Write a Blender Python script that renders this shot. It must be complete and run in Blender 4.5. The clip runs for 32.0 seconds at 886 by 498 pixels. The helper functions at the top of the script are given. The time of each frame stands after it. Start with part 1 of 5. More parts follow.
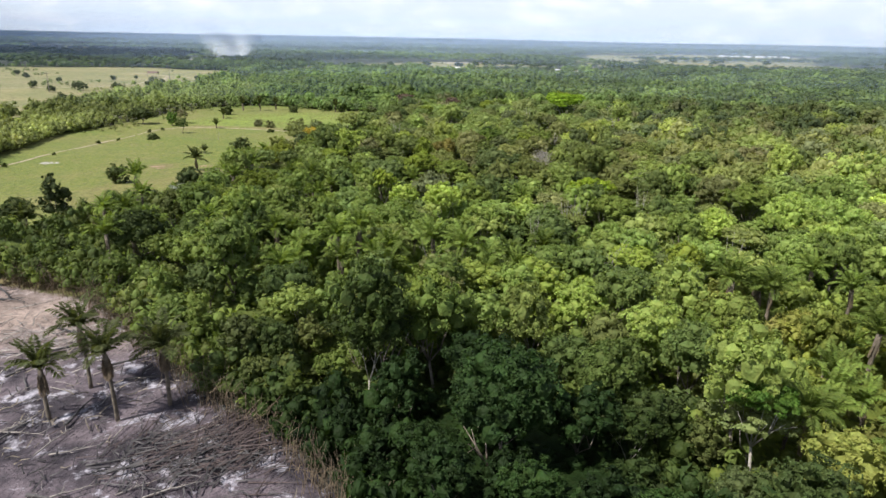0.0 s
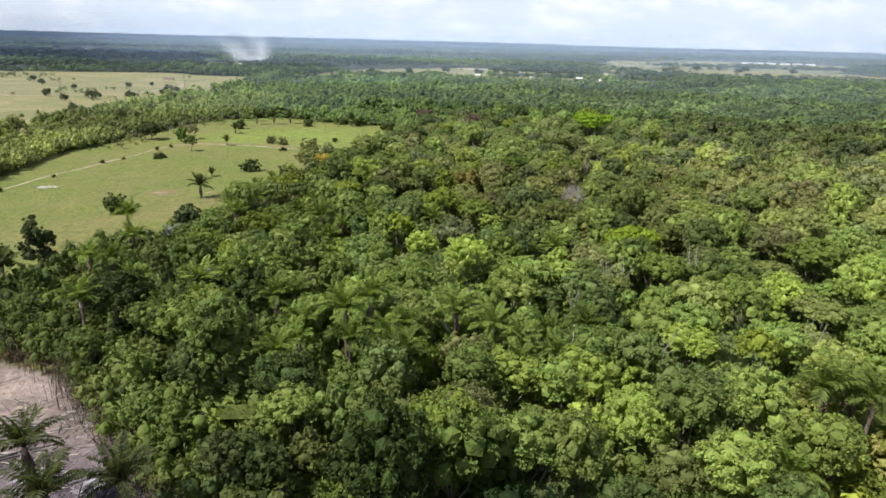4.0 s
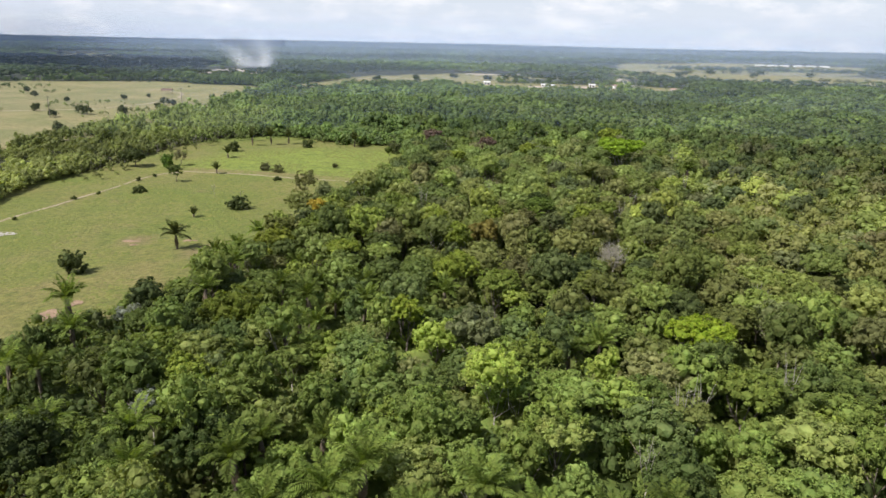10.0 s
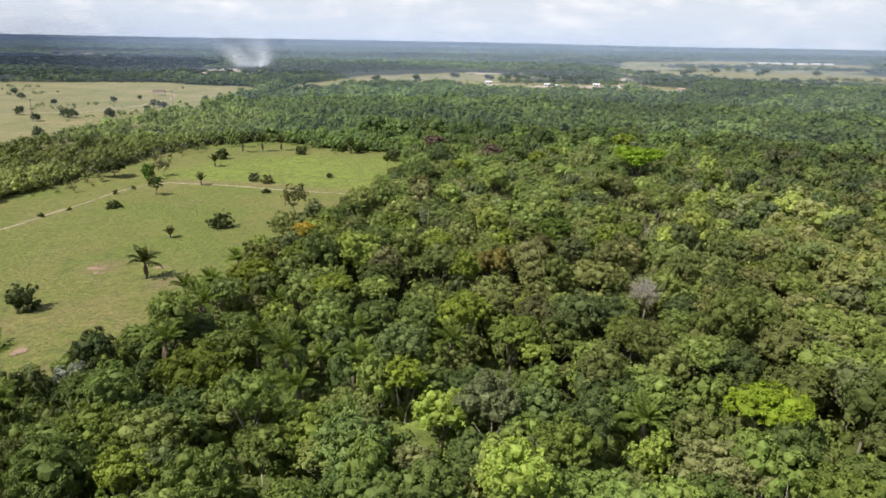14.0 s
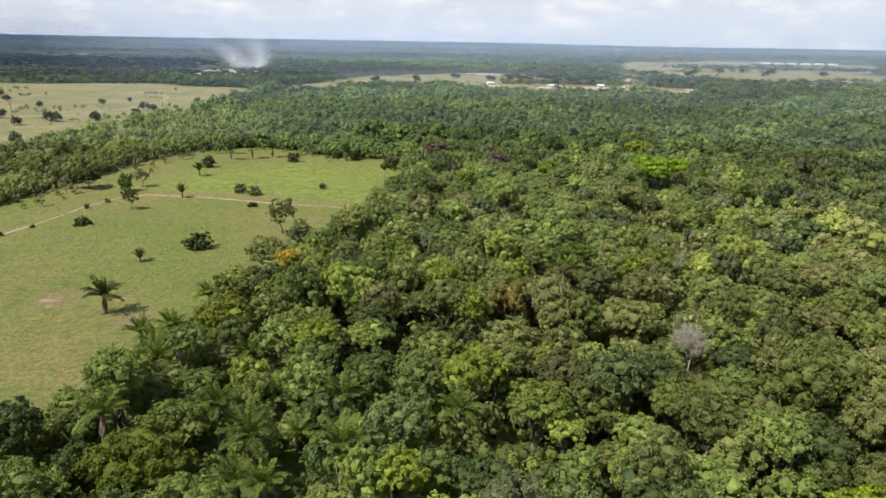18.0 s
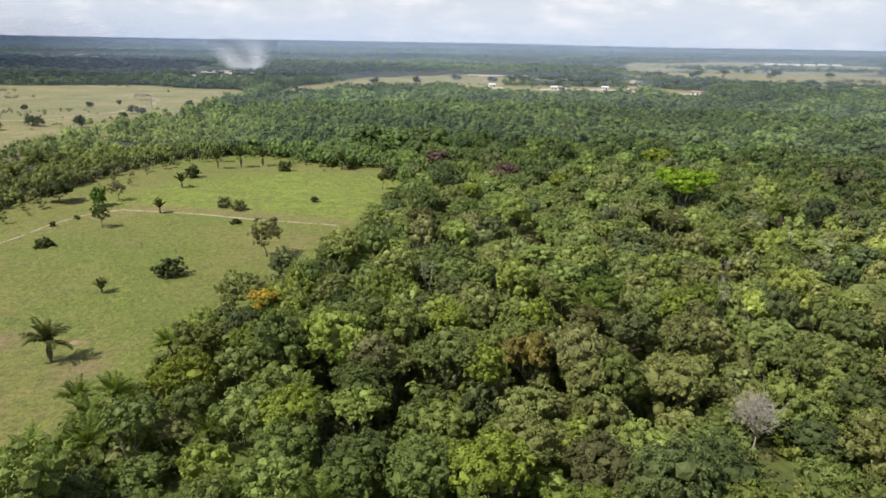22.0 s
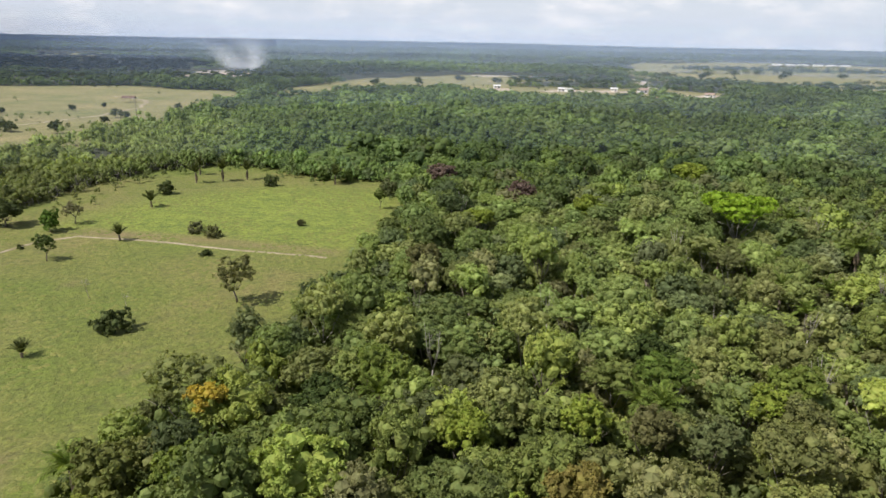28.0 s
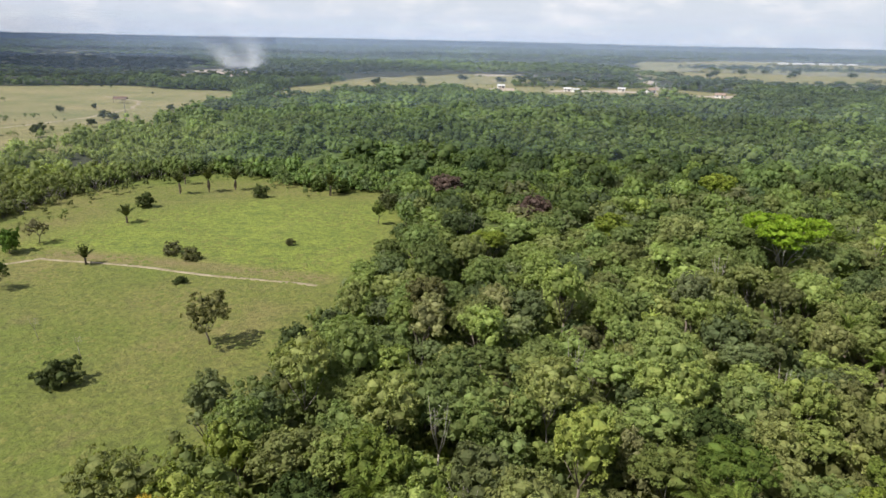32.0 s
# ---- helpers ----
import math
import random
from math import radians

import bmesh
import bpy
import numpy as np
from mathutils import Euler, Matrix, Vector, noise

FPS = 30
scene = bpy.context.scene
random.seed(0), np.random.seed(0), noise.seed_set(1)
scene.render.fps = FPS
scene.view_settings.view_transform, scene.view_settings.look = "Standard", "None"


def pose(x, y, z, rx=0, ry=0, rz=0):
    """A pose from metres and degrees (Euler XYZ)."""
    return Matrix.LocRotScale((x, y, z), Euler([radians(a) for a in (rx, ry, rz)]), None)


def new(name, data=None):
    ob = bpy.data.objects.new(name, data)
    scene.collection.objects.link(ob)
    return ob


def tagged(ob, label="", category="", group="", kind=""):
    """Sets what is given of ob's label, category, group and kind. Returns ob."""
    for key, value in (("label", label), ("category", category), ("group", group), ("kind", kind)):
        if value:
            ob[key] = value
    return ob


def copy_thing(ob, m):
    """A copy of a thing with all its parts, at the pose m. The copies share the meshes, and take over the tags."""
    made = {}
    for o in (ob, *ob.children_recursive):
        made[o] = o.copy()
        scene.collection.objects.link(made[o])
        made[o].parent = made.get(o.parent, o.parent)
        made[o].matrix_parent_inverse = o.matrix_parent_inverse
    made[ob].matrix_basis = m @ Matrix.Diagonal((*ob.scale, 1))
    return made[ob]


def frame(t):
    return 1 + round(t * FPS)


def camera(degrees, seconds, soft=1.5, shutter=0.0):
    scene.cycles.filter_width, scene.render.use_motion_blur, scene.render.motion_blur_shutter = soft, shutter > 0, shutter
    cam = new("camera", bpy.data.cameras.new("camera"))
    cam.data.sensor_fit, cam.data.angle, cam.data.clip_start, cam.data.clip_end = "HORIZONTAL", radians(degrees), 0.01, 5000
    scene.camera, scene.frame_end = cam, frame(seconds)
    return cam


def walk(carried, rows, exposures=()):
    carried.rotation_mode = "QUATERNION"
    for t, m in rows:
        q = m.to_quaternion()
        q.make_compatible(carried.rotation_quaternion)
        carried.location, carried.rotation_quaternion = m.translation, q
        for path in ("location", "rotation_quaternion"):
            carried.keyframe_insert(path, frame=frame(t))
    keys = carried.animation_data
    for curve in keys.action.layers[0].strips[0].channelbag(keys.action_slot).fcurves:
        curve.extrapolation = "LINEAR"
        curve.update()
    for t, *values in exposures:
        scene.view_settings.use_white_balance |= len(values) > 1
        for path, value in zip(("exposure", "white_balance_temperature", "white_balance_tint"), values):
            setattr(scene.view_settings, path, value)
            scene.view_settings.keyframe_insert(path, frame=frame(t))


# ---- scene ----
cam = camera(66.7, 32.0)
METRES, EYE, TILT, LEAN, TURN = 130.0, 32.0, -17.3, -1.05, 0.0
ROWS = [
    (0.0, 0.0, 0.0, 0.0, 0.0, 0.0, -0.0),
    (0.5, -0.0008, 0.0104, 0.0053, 0.27, 0.02, -0.15),
    (1.0, -0.0017, 0.0212, 0.0119, 0.5, 0.06, -0.28),
    (1.5, -0.0025, 0.0324, 0.0191, 0.69, 0.1, -0.4),
    (2.0, -0.0037, 0.044, 0.0268, 0.85, 0.13, -0.52),
    (2.5, -0.0048, 0.0562, 0.0346, 1.0, 0.16, -0.62),
    (3.0, -0.006, 0.0686, 0.0428, 1.13, 0.19, -0.71),
    (3.5, -0.0072, 0.081, 0.052, 1.25, 0.2, -0.78),
    (5.5, -0.0115, 0.1324, 0.0895, 1.64, 0.21, -0.94),
    (6.0, -0.0127, 0.1456, 0.0991, 1.71, 0.21, -0.94),
    (6.5, -0.0139, 0.1588, 0.1087, 1.76, 0.22, -0.92),
    (7.0, -0.0148, 0.1714, 0.1166, 1.84, 0.23, -0.91),
    (7.5, -0.016, 0.1854, 0.1226, 1.89, 0.27, -0.89),
    (8.0, -0.0172, 0.2002, 0.1277, 1.93, 0.29, -0.85),
    (8.5, -0.0183, 0.2146, 0.1333, 1.94, 0.29, -0.81),
    (9.0, -0.0196, 0.2293, 0.139, 1.96, 0.3, -0.79),
    (9.5, -0.0209, 0.2439, 0.145, 1.97, 0.31, -0.77),
    (10.0, -0.0222, 0.2585, 0.1507, 1.98, 0.31, -0.75),
    (10.5, -0.0234, 0.2733, 0.1562, 1.99, 0.31, -0.74),
    (11.0, -0.0247, 0.2881, 0.1618, 1.99, 0.27, -0.74),
    (11.5, -0.0258, 0.3031, 0.1671, 2.0, 0.25, -0.72),
    (12.0, -0.027, 0.318, 0.1726, 2.0, 0.23, -0.7),
    (12.5, -0.0282, 0.3331, 0.1777, 2.0, 0.22, -0.68),
    (13.0, -0.0293, 0.3481, 0.1829, 2.01, 0.2, -0.68),
    (13.5, -0.0303, 0.3632, 0.1881, 2.03, 0.18, -0.66),
    (14.0, -0.0314, 0.3783, 0.1931, 2.03, 0.17, -0.62),
    (14.5, -0.0326, 0.3937, 0.1979, 2.03, 0.17, -0.6),
    (16.5, -0.0375, 0.455, 0.2166, 2.02, 0.16, -0.59),
    (17.0, -0.0387, 0.4703, 0.2209, 2.02, 0.17, -0.59),
    (17.5, -0.0399, 0.4855, 0.2255, 2.02, 0.17, -0.61),
    (18.0, -0.0411, 0.5006, 0.2301, 2.03, 0.18, -0.6),
    (18.5, -0.0424, 0.5159, 0.2348, 2.02, 0.18, -0.6),
    (19.0, -0.0436, 0.5309, 0.2395, 2.02, 0.19, -0.59),
    (19.5, -0.0448, 0.5461, 0.2442, 2.03, 0.2, -0.6),
    (20.0, -0.046, 0.5612, 0.2489, 2.03, 0.2, -0.6),
    (20.5, -0.0471, 0.5765, 0.2535, 2.02, 0.21, -0.59),
    (21.0, -0.0483, 0.5915, 0.2583, 2.02, 0.21, -0.58),
    (21.5, -0.0494, 0.6068, 0.2629, 2.04, 0.23, -0.58),
    (22.0, -0.0506, 0.6219, 0.2677, 2.04, 0.24, -0.58),
    (22.5, -0.0519, 0.6371, 0.2725, 2.04, 0.25, -0.59),
    (23.0, -0.0532, 0.6521, 0.2772, 2.05, 0.26, -0.6),
    (23.5, -0.0544, 0.6672, 0.282, 2.05, 0.26, -0.63),
    (24.0, -0.0557, 0.6823, 0.2866, 2.06, 0.26, -0.65),
    (24.5, -0.057, 0.6973, 0.2913, 2.08, 0.26, -0.69),
    (25.0, -0.0584, 0.7122, 0.2959, 2.08, 0.27, -0.71),
    (25.5, -0.0596, 0.7273, 0.3004, 2.1, 0.28, -0.72),
    (27.5, -0.0642, 0.7877, 0.32, 2.15, 0.21, -0.73),
    (28.0, -0.0654, 0.8024, 0.325, 2.17, 0.2, -0.73),
    (28.5, -0.0666, 0.8172, 0.3301, 2.19, 0.18, -0.76),
    (29.0, -0.0678, 0.832, 0.3349, 2.22, 0.17, -0.76),
    (29.5, -0.0692, 0.8468, 0.3397, 2.23, 0.16, -0.77),
    (30.0, -0.0703, 0.8617, 0.3444, 2.25, 0.14, -0.78),
    (30.5, -0.0716, 0.8764, 0.3492, 2.27, 0.12, -0.78),
    (31.0, -0.0727, 0.8913, 0.354, 2.29, 0.1, -0.78),
    (31.5, -0.074, 0.9062, 0.3588, 2.31, 0.09, -0.78),
    (32.0, -0.0752, 0.9211, 0.3637, 2.33, 0.07, -0.79),
]
walk(cam, [(t, pose(0, 0, EYE, TILT, LEAN, TURN) @ pose(METRES * x, METRES * y, METRES * z, 90 + pitch, roll, yaw)) for t, x, y, z, yaw, pitch, roll in ROWS],
     exposures=[(0.0, 0.57, 6280, 8), (3.0, 0.53, 6280, 8), (6.0, 0.46, 6380, 9), (9.0, 0.38, 6420, 10), (13.0, 0.35, 6450, 10), (19.0, 0.31, 6480, 10), (32.0, 0.26, 6500, 10)])

# ---- light ----
SUN_AZ, SUN_EL = radians(238.0), radians(54.0)
sun_way = Vector((math.sin(SUN_AZ) * math.cos(SUN_EL), math.cos(SUN_AZ) * math.cos(SUN_EL), math.sin(SUN_EL)))
sun = new("sun", bpy.data.lights.new("sun", "SUN"))
sun.data.energy, sun.data.angle, sun.data.color = 5.0, radians(0.6), (1.0, 0.955, 0.88)
sun.matrix_world = Matrix.Translation((0, 0, 200)) @ sun_way.to_track_quat("Z", "Y").to_matrix().to_4x4()


def link(tree, a, b):
    tree.links.new(a, b)


def node(tree, kind, **values):
    n = tree.nodes.new(kind)
    for key, value in values.items():
        if key in n.inputs:
            n.inputs[key].default_value = value
    return n


def make_world():
    """A pale blue sky with broken white cumulus, thick with haze towards the horizon."""
    world = bpy.data.worlds.new("world")
    scene.world = world
    world.use_nodes = True
    t = world.node_tree
    t.nodes.clear()
    sky = t.nodes.new("ShaderNodeTexSky")
    sky.sky_type, sky.sun_disc = "NISHITA", False
    sky.sun_elevation, sky.sun_rotation = SUN_EL, SUN_AZ
    sky.air_density, sky.dust_density, sky.ozone_density = 1.0, 1.6, 1.0
    co = t.nodes.new("ShaderNodeTexCoord")
    mp = t.nodes.new("ShaderNodeMapping")
    mp.inputs["Scale"].default_value = (1.0, 1.0, 2.6)
    link(t, co.outputs["Generated"], mp.inputs["Vector"])
    puffs = node(t, "ShaderNodeTexNoise", Scale=11.0, Detail=7.0, Roughness=0.6)
    link(t, mp.outputs[0], puffs.inputs["Vector"])
    ramp = t.nodes.new("ShaderNodeValToRGB")
    ramp.color_ramp.elements[0].position, ramp.color_ramp.elements[1].position = 0.47, 0.66
    link(t, puffs.outputs["Fac"], ramp.inputs[0])
    shade = node(t, "ShaderNodeTexNoise", Scale=16.0, Detail=5.0, Roughness=0.6)
    link(t, mp.outputs[0], shade.inputs["Vector"])
    white = t.nodes.new("ShaderNodeValToRGB")
    white.color_ramp.elements[0].position, white.color_ramp.elements[1].position = 0.35, 0.62
    white.color_ramp.elements[0].color = (8.5, 8.75, 9.5, 1)
    white.color_ramp.elements[1].color = (10.0, 10.0, 10.3, 1)
    link(t, shade.outputs["Fac"], white.inputs[0])
    low = node(t, "ShaderNodeMix")
    low.data_type = "RGBA"
    sep = t.nodes.new("ShaderNodeSeparateXYZ")
    link(t, co.outputs["Generated"], sep.inputs[0])
    haze = t.nodes.new("ShaderNodeMapRange")
    haze.inputs["From Min"].default_value, haze.inputs["From Max"].default_value = 0.0, 0.35
    haze.inputs["To Min"].default_value, haze.inputs["To Max"].default_value = 0.95, 0.0
    link(t, sep.outputs["Z"], haze.inputs["Value"])
    link(t, haze.outputs[0], low.inputs["Factor"])
    link(t, sky.outputs[0], low.inputs["A"])
    low.inputs["B"].default_value = (8.0, 8.65, 9.85, 1)
    mix = t.nodes.new("ShaderNodeMix")
    mix.data_type = "RGBA"
    link(t, ramp.outputs[0], mix.inputs["Factor"])
    link(t, low.outputs["Result"], mix.inputs["A"])
    link(t, white.outputs[0], mix.inputs["B"])
    bg = node(t, "ShaderNodeBackground", Strength=0.08)
    out = t.nodes.new("ShaderNodeOutputWorld")
    link(t, mix.outputs["Result"], bg.inputs["Color"])
    link(t, bg.outputs[0], out.inputs["Surface"])


make_world()


# ---- materials ----
def material(name):
    m = bpy.data.materials.new(name)
    m.use_nodes = True
    t = m.node_tree
    t.nodes.clear()
    return m, t, t.nodes.new("ShaderNodeOutputMaterial")


def mix_rgb(t, fac, a, b, blend="MIX"):
    n = t.nodes.new("ShaderNodeMix")
    n.data_type, n.blend_type = "RGBA", blend
    for key, value in (("Factor", fac), ("A", a), ("B", b)):
        if isinstance(value, (int, float)):
            n.inputs[key].default_value = value
        elif isinstance(value, tuple):
            n.inputs[key].default_value = (*value, 1)
        else:
            link(t, value, n.inputs[key])
    return n.outputs["Result"]


def span(t, value, a, b, c, d):
    n = t.nodes.new("ShaderNodeMapRange")
    for key, v in (("From Min", a), ("From Max", b), ("To Min", c), ("To Max", d)):
        n.inputs[key].default_value = v
    link(t, value, n.inputs["Value"])
    return n.outputs[0]


def noise_out(t, scale, detail=4.0, rough=0.55, vector=None):
    n = node(t, "ShaderNodeTexNoise", Scale=scale, Detail=detail, Roughness=rough)
    if vector is None:
        g = t.nodes.new("ShaderNodeNewGeometry")
        vector = g.outputs["Position"]
    link(t, vector, n.inputs["Vector"])
    return n.outputs["Fac"]


def leaf_material(name, source, glow=0.3, lo=0.65, hi=1.4):
    """Leaves: tint from the object's own colour or from the mesh, uneven from leaf to leaf, thin enough to let light through."""
    m, t, out = material(name)
    if source == "object":
        c = t.nodes.new("ShaderNodeObjectInfo").outputs["Color"]
    else:
        a = t.nodes.new("ShaderNodeAttribute")
        a.attribute_name = source
        c = a.outputs["Color"]
    g = t.nodes.new("ShaderNodeNewGeometry")
    each = span(t, g.outputs["Random Per Island"], 0, 1, lo, hi)
    patch = span(t, noise_out(t, 0.7, 3.0), 0.3, 0.7, 0.75, 1.25)
    mul = t.nodes.new("ShaderNodeMath")
    mul.operation = "MULTIPLY"
    link(t, each, mul.inputs[0])
    link(t, patch, mul.inputs[1])
    hsv = t.nodes.new("ShaderNodeHueSaturation")
    link(t, span(t, noise_out(t, 1.7, 2.0), 0.3, 0.7, 0.482, 0.508), hsv.inputs["Hue"])
    link(t, mul.outputs[0], hsv.inputs["Value"])
    link(t, c, hsv.inputs["Color"])
    p = node(t, "ShaderNodeBsdfPrincipled", Roughness=0.6)
    p.inputs["Specular IOR Level"].default_value = 0.14
    link(t, hsv.outputs[0], p.inputs["Base Color"])
    tr = t.nodes.new("ShaderNodeBsdfTranslucent")
    link(t, mix_rgb(t, 1.0, hsv.outputs[0], (1.5, 1.5, 0.6), "MULTIPLY"), tr.inputs["Color"])
    b = t.nodes.new("ShaderNodeBump")
    b.inputs["Strength"].default_value, b.inputs["Distance"].default_value = 0.8, 0.3
    link(t, noise_out(t, 3.0, 3.0), b.inputs["Height"])
    link(t, b.outputs[0], p.inputs["Normal"])
    s = node(t, "ShaderNodeMixShader", Fac=glow)
    link(t, p.outputs[0], s.inputs[1])
    link(t, tr.outputs[0], s.inputs[2])
    link(t, s.outputs[0], out.inputs["Surface"])
    return m


def rough_material(name, a, b, scale=1.0, rough=0.9, bump=0.5, distance=0.05, fine=None):
    """Two colours in uneven patches with a finer grain over them."""
    m, t, out = material(name)
    n1 = noise_out(t, scale, 5.0, 0.6)
    n2 = noise_out(t, fine or scale * 9, 4.0, 0.6)
    c = mix_rgb(t, span(t, n1, 0.35, 0.65, 0, 1), a, b)
    c = mix_rgb(t, 1.0, c, span(t, n2, 0.25, 0.75, 0.65, 1.35), "MULTIPLY")
    p = node(t, "ShaderNodeBsdfPrincipled", Roughness=rough)
    link(t, c, p.inputs["Base Color"])
    bp = t.nodes.new("ShaderNodeBump")
    bp.inputs["Strength"].default_value, bp.inputs["Distance"].default_value = bump, distance
    link(t, n2, bp.inputs["Height"])
    link(t, bp.outputs[0], p.inputs["Normal"])
    link(t, p.outputs[0], out.inputs["Surface"])
    return m


def ground_material():
    """Leaf litter, pasture grass, ash and pale sand, laid out by the sheet's own cover layer."""
    m, t, out = material("ground")
    a = t.nodes.new("ShaderNodeAttribute")
    a.attribute_name = "cover"
    sep = t.nodes.new("ShaderNodeSeparateColor")
    link(t, a.outputs["Color"], sep.inputs[0])
    b = t.nodes.new("ShaderNodeAttribute")
    b.attribute_name = "growth"
    sep2 = t.nodes.new("ShaderNodeSeparateColor")
    link(t, b.outputs["Color"], sep2.inputs[0])
    big, mid, fine = noise_out(t, 0.025, 4.0), noise_out(t, 0.16, 5.0, 0.65), noise_out(t, 1.3, 5.0, 0.7)
    litter = mix_rgb(t, span(t, mid, 0.3, 0.7, 0, 1), (0.026, 0.034, 0.012), (0.045, 0.046, 0.02))
    grass = mix_rgb(t, span(t, big, 0.38, 0.62, 0, 1), (0.108, 0.138, 0.018), (0.172, 0.152, 0.046))
    grass = mix_rgb(t, span(t, mid, 0.45, 0.72, 0, 0.75), grass, (0.104, 0.128, 0.016))
    grass = mix_rgb(t, sep2.outputs["Red"], grass, mix_rgb(t, span(t, noise_out(t, 0.22, 5.0, 0.7), 0.35, 0.65, 0, 1), (0.190, 0.225, 0.032), (0.120, 0.158, 0.022)))
    grass = mix_rgb(t, sep2.outputs["Green"], grass, mix_rgb(t, span(t, noise_out(t, 0.03, 6.0, 0.72), 0.38, 0.62, 0, 1), (0.245, 0.205, 0.095), (0.145, 0.150, 0.052)))
    grass = mix_rgb(t, span(t, noise_out(t, 0.07, 6.0, 0.7), 0.58, 0.70, 0, 0.4), grass, (0.17, 0.125, 0.06))
    grass = mix_rgb(t, span(t, noise_out(t, 0.33, 5.0, 0.7), 0.50, 0.66, 0, 0.6), grass, (0.082, 0.104, 0.018))
    grass = mix_rgb(t, 1.0, grass, span(t, fine, 0.3, 0.7, 0.56, 1.44), "MULTIPLY")
    grass = mix_rgb(t, span(t, b.outputs["Alpha"], 0.15, 0.85, 0, 0.8), grass, mix_rgb(t, span(t, fine, 0.35, 0.65, 0, 1), (0.13, 0.115, 0.04), (0.23, 0.155, 0.085)))
    ash = mix_rgb(t, span(t, mid, 0.42, 0.60, 0, 1), (0.028, 0.021, 0.028), (0.125, 0.097, 0.110))
    ash = mix_rgb(t, span(t, noise_out(t, 0.28, 7.0, 0.75), 0.54, 0.62, 0, 0.9), ash, (0.38, 0.355, 0.40))
    ash = mix_rgb(t, sep2.outputs["Blue"], ash, mix_rgb(t, span(t, mid, 0.4, 0.6, 0, 1), (0.22, 0.165, 0.140), (0.36, 0.275, 0.235)))
    ash = mix_rgb(t, 1.0, ash, span(t, fine, 0.25, 0.75, 0.6, 1.4), "MULTIPLY")
    sand = mix_rgb(t, span(t, mid, 0.35, 0.65, 0, 1), (0.30, 0.23, 0.165), (0.44, 0.37, 0.29))
    edge = span(t, fine, 0.2, 0.8, -0.22, 0.22)

    def cut(channel):
        n = t.nodes.new("ShaderNodeMath")
        n.operation = "ADD"
        link(t, sep.outputs[channel], n.inputs[0])
        link(t, edge, n.inputs[1])
        return span(t, n.outputs[0], 0.4, 0.6, 0, 1)

    c = mix_rgb(t, cut("Red"), litter, grass)
    c = mix_rgb(t, cut("Green"), c, ash)
    c = mix_rgb(t, cut("Blue"), c, sand)
    p = node(t, "ShaderNodeBsdfPrincipled", Roughness=0.95)
    link(t, c, p.inputs["Base Color"])
    bp = t.nodes.new("ShaderNodeBump")
    bp.inputs["Strength"].default_value, bp.inputs["Distance"].default_value = 1.0, 0.45
    link(t, fine, bp.inputs["Height"])
    link(t, bp.outputs[0], p.inputs["Normal"])
    link(t, p.outputs[0], out.inputs["Surface"])
    return m


LEAF = leaf_material("leaves", "object", 0.32, 0.8, 1.3)
FOREST_LEAF = leaf_material("forest_leaves", "tint", 0.34, 0.9, 1.14)
BARK = rough_material("bark", (0.13, 0.105, 0.08), (0.24, 0.20, 0.16), 0.8, 0.9, 0.8)
PALE_BARK = rough_material("pale_bark", (0.24, 0.215, 0.18), (0.38, 0.345, 0.30), 0.9, 0.85, 0.5)
PALM_BARK = rough_material("palm_bark", (0.10, 0.08, 0.06), (0.20, 0.16, 0.12), 1.5, 0.95, 0.9)
DEAD_LEAF = rough_material("dead_leaf", (0.085, 0.060, 0.038), (0.19, 0.14, 0.09), 1.2, 0.95, 0.4)
CHAR = rough_material("charred_wood", (0.022, 0.020, 0.021), (0.09, 0.08, 0.08), 0.9, 0.85, 0.8)
SCORCHED = rough_material("scorched_wood", (0.026, 0.017, 0.017), (0.085, 0.060, 0.056), 0.9, 0.9, 0.6)
GREY_WOOD = rough_material("grey_wood", (0.15, 0.13, 0.12), (0.34, 0.30, 0.27), 0.9, 0.9, 0.6)
DIRT = rough_material("track_dirt", (0.20, 0.165, 0.09), (0.33, 0.275, 0.19), 0.35, 0.95, 0.5)
SAND = rough_material("white_sand", (0.22, 0.205, 0.175), (0.36, 0.335, 0.30), 0.3, 0.95, 0.3)
GRASS_BLADE = rough_material("grass_tufts", (0.10, 0.125, 0.02), (0.165, 0.165, 0.04), 0.5, 0.95, 0.8, 0.2)
PALE_SAND = rough_material("pale_sand", (0.31, 0.26, 0.20), (0.44, 0.39, 0.32), 0.05, 0.95, 0.2)
RED_EARTH = rough_material("red_earth", (0.19, 0.125, 0.08), (0.28, 0.19, 0.125), 0.6, 0.95, 0.5)
GROUND = ground_material()


# ---- mesh tools ----
def mesh_of(name, verts, faces, mats, index=None, tint=None, smooth=False):
    """A mesh of triangles from arrays. index: material number of each face; tint: a colour for each vertex."""
    verts, faces = np.asarray(verts, np.float32), np.asarray(faces, np.int32)
    me = bpy.data.meshes.new(name)
    me.vertices.add(len(verts))
    me.vertices.foreach_set("co", verts.ravel())
    me.loops.add(faces.size)
    me.loops.foreach_set("vertex_index", faces.ravel())
    me.polygons.add(len(faces))
    me.polygons.foreach_set("loop_start", np.arange(0, faces.size, 3, dtype=np.int32))
    if index is not None:
        me.polygons.foreach_set("material_index", np.asarray(index, np.int32))
    me.polygons.foreach_set("use_smooth", np.full(len(faces), smooth))
    for m in mats:
        me.materials.append(m)
    if tint is not None:
        layer = me.attributes.new("tint", "FLOAT_COLOR", "POINT")
        layer.data.foreach_set("color", np.asarray(tint, np.float32).ravel())
    me.update(calc_edges=True)
    return me


